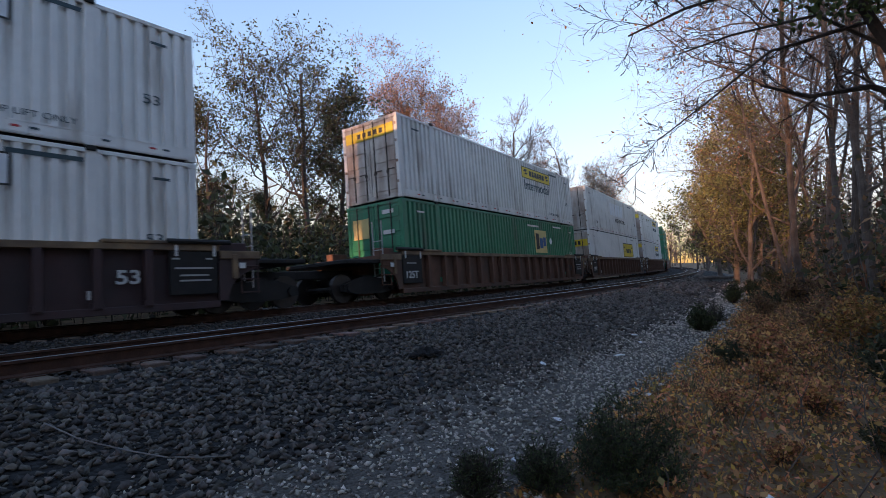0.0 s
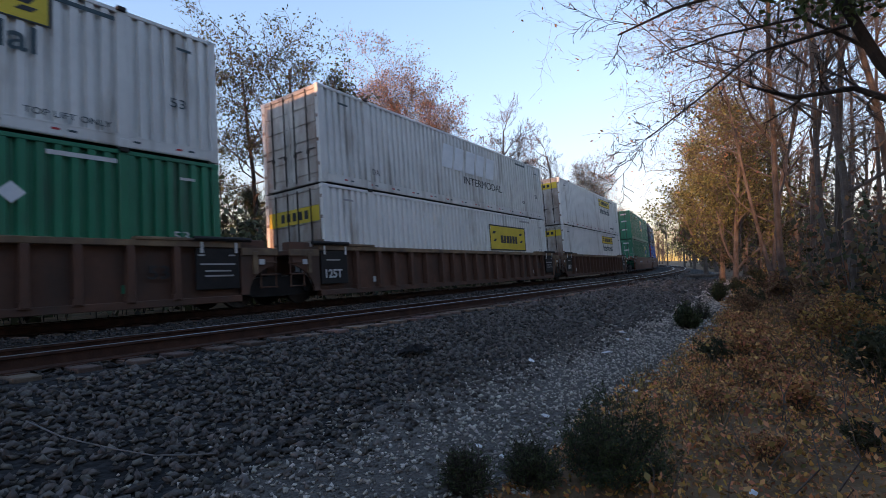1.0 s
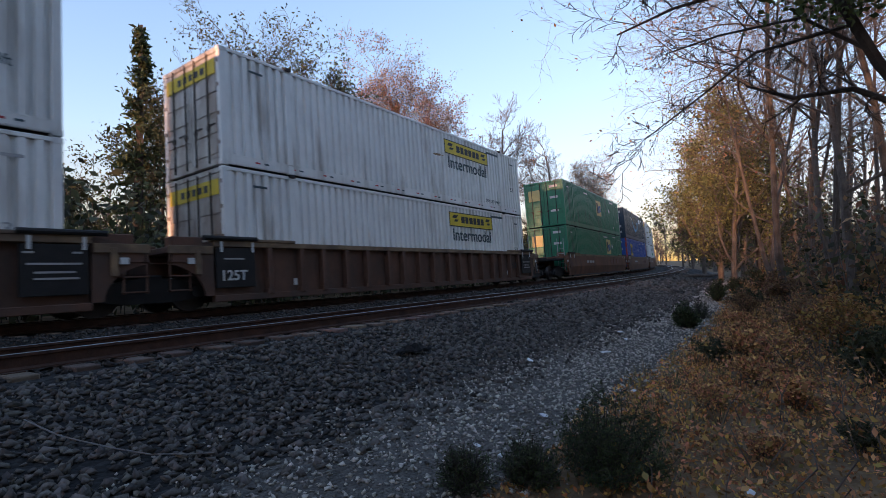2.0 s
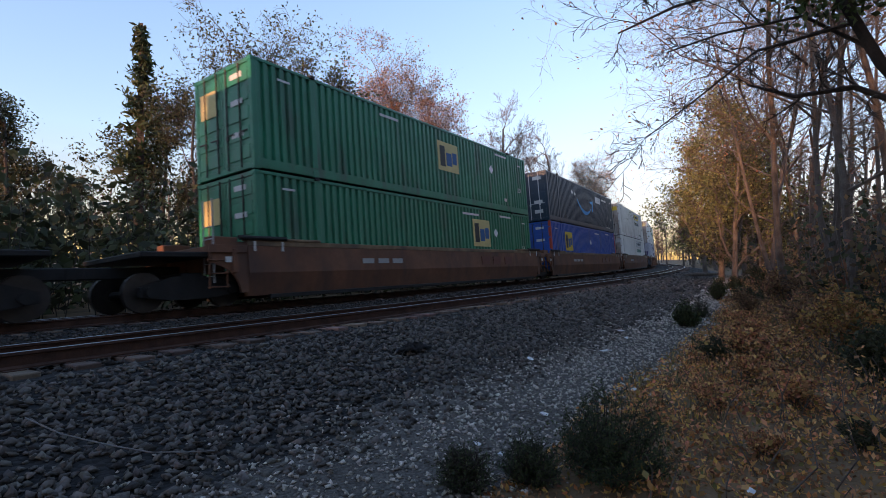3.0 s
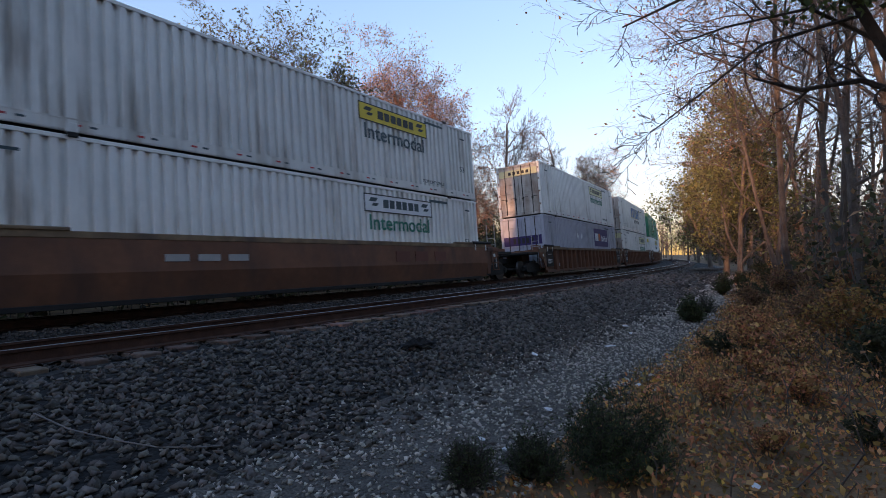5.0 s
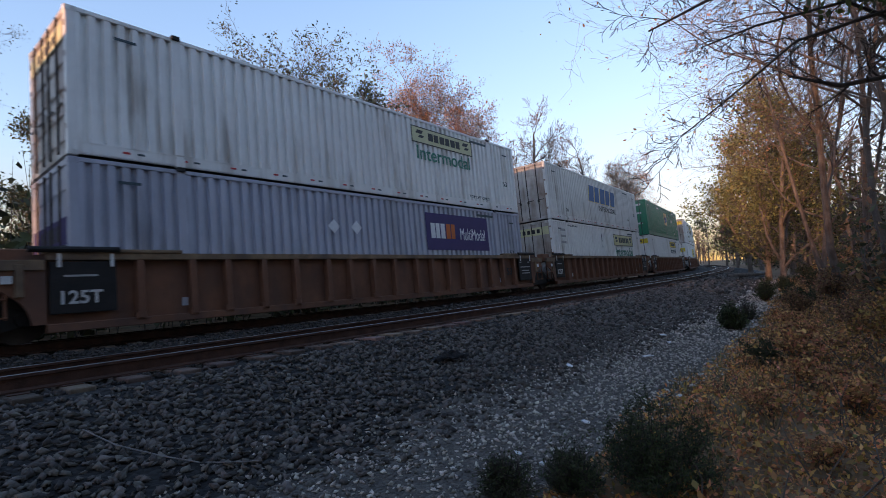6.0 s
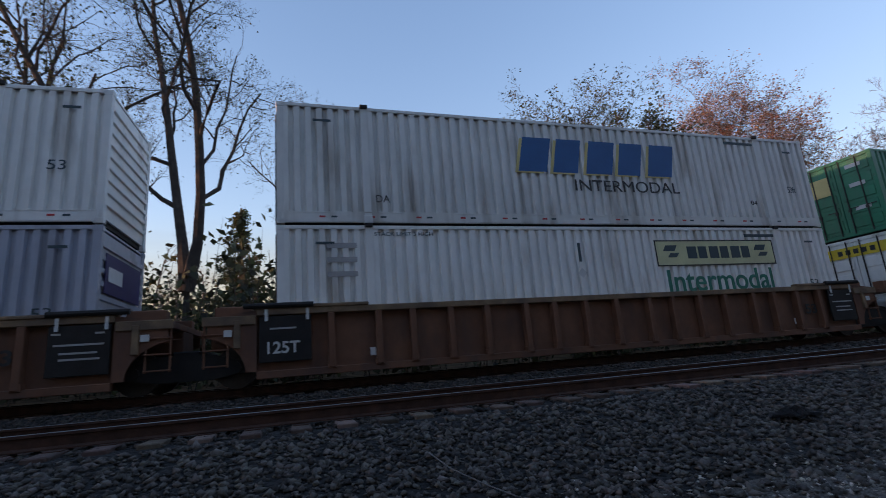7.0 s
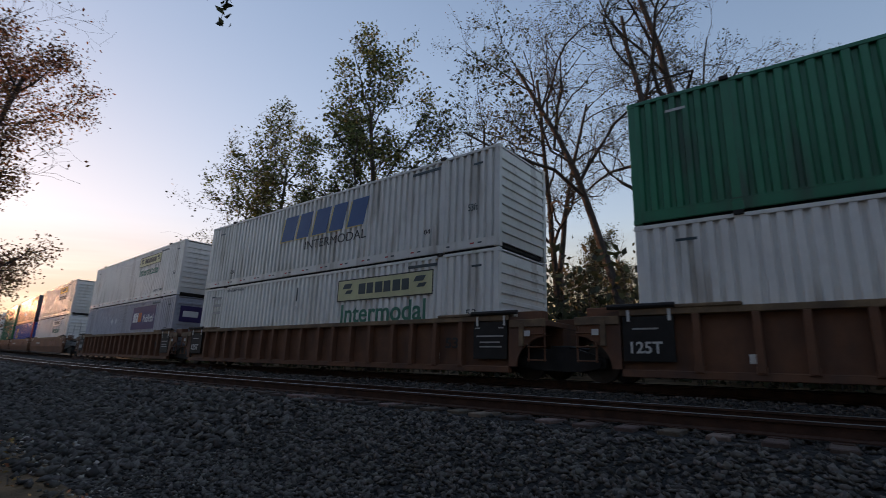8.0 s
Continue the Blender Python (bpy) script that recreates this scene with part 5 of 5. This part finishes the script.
    # young cedars by the path
    for i, (x, y, h, sp, n) in enumerate(((3.78, 1.22, 0.66, 0.44, 13000), (3.32, 1.66, 0.36, 0.2, 4200), (2.92, 1.96, 0.36, 0.18, 2600), (13.0, 2.35, 0.72, 0.2, 3000), (15.4, 2.4, 0.6, 0.26, 2200), (22.3, 2.85, 0.95, 0.3, 2600), (30.0, 3.0, 0.9, 0.45, 2200))):
        b = make_bush(81 + i, h, sp, n)
        b.matrix_basis = Matrix.Translation((x, y, spot(*along(x, y)).z))


def make_bush(seed, h, sp, n):
    """A low, many-stemmed young cedar: feathery sprays on arching stems, thinner towards the outline."""
    rnd = random.Random(seed)
    w, c = Wood(seed), []
    root = empty("evergreen_bush")
    tagged(root, "young dark green evergreen bush beside the gravel path", "bush", group="evergreen bushes")
    stems = 70
    for _ in range(stems):
        a, t = rnd.uniform(0, 6.283), rnd.random() ** 0.55
        e = Vector((math.cos(a) * sp * t, math.sin(a) * sp * t, h * (0.98 - 0.7 * t * t) * rnd.uniform(0.55, 1.08)))
        m = e * 0.5 + Vector((e.x * 0.18, e.y * 0.18, -0.05 * h))
        w.tube([Vector((0, 0, -0.04)), m, e], [0.010, 0.006, 0.002], 3)
        for _ in range(7):
            k = rnd.uniform(0.35, 1.0)
            b = m.lerp(e, (k - 0.5) * 2) if k > 0.5 else m * (k * 2)
            d = Vector((rnd.gauss(0, 1) + math.cos(a) * 0.7, rnd.gauss(0, 1) + math.sin(a) * 0.7, rnd.uniform(0.2, 1.4))).normalized() * rnd.uniform(0.1, 0.22) * (h / 0.66) ** 0.6
            w.tube([b, b + d], [0.003, 0.001], 3)
            for _ in range(max(1, n // (stems * 7))):
                f = rnd.random()
                c.append(tuple(b + d * f + Vector((rnd.gauss(0, 0.016), rnd.gauss(0, 0.016), rnd.gauss(0, 0.016))) * (h / 0.66) ** 0.6))
    part("stem", w.mesh("stem", DBARK), None, root)
    part("foliage", leaf_mesh("foliage", c, 0.014 if h < 0.7 else 0.04, LEAF["cedar"], seed, -0.25, 0.3), None, root)
    return root


def make_shrub(seed, h, sp, leaf, label, n=2600, size=0.028):
    """A loose autumn shrub: arching thin stems with side twigs, small leaves along them and gaps between."""
    rnd = random.Random(seed)
    w, c = Wood(seed), []
    root = empty("shrub")
    tagged(root, label, "shrub", group="autumn shrubs on the bank")
    tw = 26
    for _ in range(tw):
        a, t = rnd.uniform(0, 6.283), rnd.random() ** 0.7
        p = Vector((rnd.gauss(0, 0.15 * sp), rnd.gauss(0, 0.15 * sp), -0.03))
        e = Vector((math.cos(a) * sp * t, math.sin(a) * sp * t, h * rnd.uniform(0.45, 1.1) * (1 - 0.35 * t)))
        m = p.lerp(e, 0.55) + Vector((0, 0, 0.22 * h))
        w.tube([p, p.lerp(m, 0.6) + Vector((0, 0, 0.05 * h)), m, e], [0.007, 0.006, 0.004, 0.002], 3)
        for _ in range(5):
            b = m.lerp(e, rnd.random()) if rnd.random() < 0.65 else p.lerp(m, rnd.uniform(0.4, 1))
            d = Vector((rnd.gauss(0, 1), rnd.gauss(0, 1), rnd.uniform(-0.2, 1.2))).normalized() * rnd.uniform(0.15, 0.4) * h
            w.tube([b, b + d], [0.003, 0.0015], 3)
            for _ in range(n // (tw * 5)):
                c.append(tuple(b + d * rnd.uniform(0.1, 1.05) + Vector((rnd.gauss(0, 0.035), rnd.gauss(0, 0.035), rnd.gauss(0, 0.03)))))
    part("stem", w.mesh("stem", BARK), None, root)
    part("foliage", leaf_mesh("foliage", c, size, LEAF[leaf], seed, 0.1), None, root)
    return root


def build_shrubs():
    """Shrubs and tall weeds that cover the bank on the camera's side."""
    texts = {"ochre": "rounded shrub in yellow-orange autumn leaf", "brown": "loose shrub with withered brown leaves", "dull": "low shrub still in dull green leaf", "litter": "small rusty shrub among fallen leaves"}
    made = {}
    for k, (leaf, h, sp, n) in enumerate((("ochre", 1.0, 0.8, 3400), ("brown", 1.0, 0.85, 2600), ("dull", 0.8, 0.6, 3000), ("litter", 0.5, 0.5, 1400))):
        made[leaf] = (make_shrub(300 + k, h, sp, leaf, texts[leaf], n, 0.03), h)
    spots = [("ochre", 9.9, -0.5, 1.1), ("brown", 20.6, 0.8, 1.25), ("dull", 7.6, -0.75, 0.85), ("brown", 15.9, 1.4, 0.75), ("litter", 9.1, 0.7, 0.6), ("dull", 8.7, 1.2, 0.42), ("brown", 12.2, 0.0, 0.85), ("brown", 23.1, -0.4, 1.3), ("ochre", 16.4, -1.5, 1.15),
             ("litter", 6.05, 0.85, 0.32), ("litter", 6.6, 0.1, 0.42), ("dull", 5.3, -0.35, 0.3), ("ochre", 26.0, 0.6, 1.4), ("brown", 13.5, -2.2, 1.3), ("brown", 10.8, -1.9, 1.25), ("dull", 12.0, -1.2, 1.0), ("litter", 11.0, 0.9, 0.55), ("dull", 18.5, 1.5, 0.8),
             ("brown", 18.0, -0.4, 1.1), ("ochre", 21.5, -2.0, 1.5), ("litter", 7.6, 0.55, 0.4), ("brown", 8.3, -1.6, 1.0), ("litter", 4.9, 0.3, 0.25), ("dull", 30.0, 1.8, 1.3), ("brown", 28.0, -1.0, 1.6), ("litter", 13.5, 1.3, 0.5),
             ("brown", -9.5, 0.9, 0.9), ("dull", -7.6, 1.0, 0.7), ("litter", -5.9, 0.9, 0.4), ("brown", -12.5, 1.1, 1.2), ("ochre", -16.0, 1.4, 1.2)]
    used = set()
    for i, (leaf, x, y, h) in enumerate(spots):
        ob, full = made[leaf]
        p = spot(*along(x, y))
        m = pose(x, y, p.z, 0, 0, i * 67)
        if leaf in used:
            ob = copy_thing(ob, m)
        else:
            ob.matrix_basis = m
        used.add(leaf)
        ob.scale = (h / full,) * 3


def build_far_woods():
    """Woods that close the view where the curve leads out of sight; dulled leaf colour stands in for haze."""
    rnd = random.Random(91)
    # groups at 79.5 and 81.4 stand out of view, added to block low sun
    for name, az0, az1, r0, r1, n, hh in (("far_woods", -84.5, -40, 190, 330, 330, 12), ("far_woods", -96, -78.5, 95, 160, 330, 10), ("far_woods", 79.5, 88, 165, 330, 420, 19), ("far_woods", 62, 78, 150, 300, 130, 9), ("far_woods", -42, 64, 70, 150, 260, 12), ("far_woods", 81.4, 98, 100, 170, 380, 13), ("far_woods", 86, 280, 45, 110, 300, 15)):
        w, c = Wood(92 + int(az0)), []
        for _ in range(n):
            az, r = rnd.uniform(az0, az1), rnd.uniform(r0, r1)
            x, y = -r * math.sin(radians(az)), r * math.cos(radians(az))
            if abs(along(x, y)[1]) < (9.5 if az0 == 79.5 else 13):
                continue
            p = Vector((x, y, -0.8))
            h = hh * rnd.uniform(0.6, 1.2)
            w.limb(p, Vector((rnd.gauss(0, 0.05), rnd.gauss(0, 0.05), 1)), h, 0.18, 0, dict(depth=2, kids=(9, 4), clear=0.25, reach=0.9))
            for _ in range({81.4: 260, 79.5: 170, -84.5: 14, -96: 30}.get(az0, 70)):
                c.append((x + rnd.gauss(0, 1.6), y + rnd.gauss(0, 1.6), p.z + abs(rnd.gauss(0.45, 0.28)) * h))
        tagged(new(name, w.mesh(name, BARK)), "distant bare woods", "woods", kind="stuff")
        tagged(new("far_foliage", leaf_mesh("far_foliage", c, 0.32, LEAF["dull"], 93)), "distant thinning autumn foliage, dulled in place of haze", "woods", kind="stuff")


def falling_leaf():
    """One withered leaf blown down over the path."""
    bm = bmesh.new()
    n = 10
    ring = [(0.055 * math.cos(6.283 * i / n), 0.03 * math.sin(6.283 * i / n) * (1 + 0.3 * math.cos(6.283 * i / n))) for i in range(n)]
    top = [bm.verts.new((x, y, 0.25 * abs(y) + 0.002)) for x, y in ring]
    low = [bm.verts.new((x, y, 0.25 * abs(y) - 0.002)) for x, y in ring]
    bm.faces.new(top), bm.faces.new(low[::-1])
    for i in range(n):
        bm.faces.new((top[i], low[i], low[(i + 1) % n], top[(i + 1) % n]))
    rod(bm, (0.05, 0, 0.004), (0.11, 0.01, 0.01), 0.002, 4)
    me = bpy.data.meshes.new("falling_leaf")
    bm.to_mesh(me)
    bm.free()
    me.materials.append(LEAF["brown"])
    ob = tagged(new("falling_leaf", me), "single withered brown leaf blown through the air", "leaf")
    FALLING.append(ob)


FALLING = []


# ---- small things by the track ----
def build_litter():
    rnd = random.Random(101)

    def on(x, y):
        return Vector((x, y, spot(*along(x, y)).z + 0.03))
    spots = [(7.04, 3.49, 0.26, 0.05), (11.06, 3.29, 0.16, 0.1), (10.15, 2.93, 0.2, 0.04), (8.54, 2.81, 0.26, 0.04), (4.73, 2.21, 0.12, 0.03), (6.33, 1.74, 0.08, 0.05), (3.61, 2.3, 0.1, 0.02), (3.54, 2.03, 0.06, 0.03), (4.01, 0.33, 0.07, 0.04), (5.04, 0.42, 0.05, 0.04), (6.45, 0.66, 0.08, 0.03)]
    for x, y, a, b in spots:
        bm = bmesh.new()
        n = 7
        ring = [bm.verts.new((a * 0.5 * math.cos(6.283 * i / n) * rnd.uniform(0.7, 1.2), b * math.sin(6.283 * i / n) * rnd.uniform(0.7, 1.2), rnd.uniform(0, 0.025))) for i in range(n)]
        mid = bm.verts.new((0, 0, 0.03))
        low = bm.verts.new((0, 0, -0.012))
        for i in range(n):
            bm.faces.new((ring[i], ring[(i + 1) % n], mid)), bm.faces.new((ring[(i + 1) % n], ring[i], low))
        me = bpy.data.meshes.new("paper_scrap")
        bm.to_mesh(me)
        bm.free()
        me.materials.append(INK["white"])
        ob = tagged(new("paper_scrap", me), "crumpled white scrap on the gravel", "litter", group="scraps of litter")
        p = on(x, y)
        ob.matrix_basis = pose(p.x, p.y, p.z, 0, 0, rnd.uniform(0, 180))
    # a black rag on the ballast
    bm = bmesh.new()
    n = 9
    g = [[bm.verts.new((-0.42 + 0.84 * i / n + rnd.gauss(0, 0.02), -0.12 + 0.24 * j / 4 + rnd.gauss(0, 0.02), 0.15 * math.sin(3.1 * i / n) * (1 - abs(j - 2) / 2.3) * rnd.uniform(0.5, 1.3) + rnd.uniform(0, 0.07))) for j in range(5)] for i in range(n + 1)]
    for i in range(n):
        for j in range(4):
            bm.faces.new((g[i][j], g[i + 1][j], g[i + 1][j + 1], g[i][j + 1]))
    r = bmesh.ops.extrude_face_region(bm, geom=bm.faces[:])
    bmesh.ops.translate(bm, vec=(0, 0, -0.04), verts=[v for v in r["geom"] if isinstance(v, bmesh.types.BMVert)])
    bmesh.ops.recalc_face_normals(bm, faces=bm.faces)
    me = bpy.data.meshes.new("rag")
    bm.to_mesh(me)
    bm.free()
    me.materials.append(material("black_cloth", (0.012, 0.012, 0.013), rough=0.95, vary=0.3, bump=0.5))
    p = on(5.68, 4.75)
    tagged(new("rag", me), "crumpled black rag on the ballast", "rag").matrix_basis = pose(p.x, p.y, p.z + 0.03, 0, 0, -15) @ Matrix.Scale(0.66, 4)
    # an old cable
    w = Wood(102)
    pts = []
    ctrl = [(1.23, 5.1), (1.29, 4.9), (1.35, 4.69), (1.46, 4.49), (1.57, 4.3), (1.74, 4.06), (1.94, 3.91), (2.17, 3.78)]
    for (x0, y0), (x1, y1) in zip(ctrl, ctrl[1:]):
        for k in range(4):
            x, y = x0 + (x1 - x0) * k / 4, y0 + (y1 - y0) * k / 4
            pts.append(Vector((x, y, spot(*along(x, y)).z + 0.055)))
    w.tube(pts, [0.006] * len(pts), 6)
    tagged(new("cable", w.mesh("cable", material("pale_cable", (0.15, 0.145, 0.14), rough=0.6, vary=0.2))), "thin pale cable lying on the ballast", "cable")
    # a fallen log near the far bend
    w = Wood(103)
    w.tube([Vector((41, 7.6, -0.05)), Vector((42.5, 6.9, 0.05)), Vector((44.5, 6.2, 0.0)), Vector((47, 5.6, 0.1))], [0.16, 0.15, 0.13, 0.08], 8)
    tagged(new("log", w.mesh("log", BARK)), "grey fallen log beside the path", "log")


build_track(0.0, "track", "rails on weathered ties under the train")
build_track(EMPTY_Q, "track", "empty rusty track on weathered ties", LIFT)
_, _, ivy_tree, bare_tree, oak_tree, thin_tree = build_far_side()
build_near_side(ivy_tree, bare_tree, oak_tree, thin_tree)
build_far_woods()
build_undergrowth()
build_shrubs()
build_litter()
falling_leaf()
build_stones()
motions()
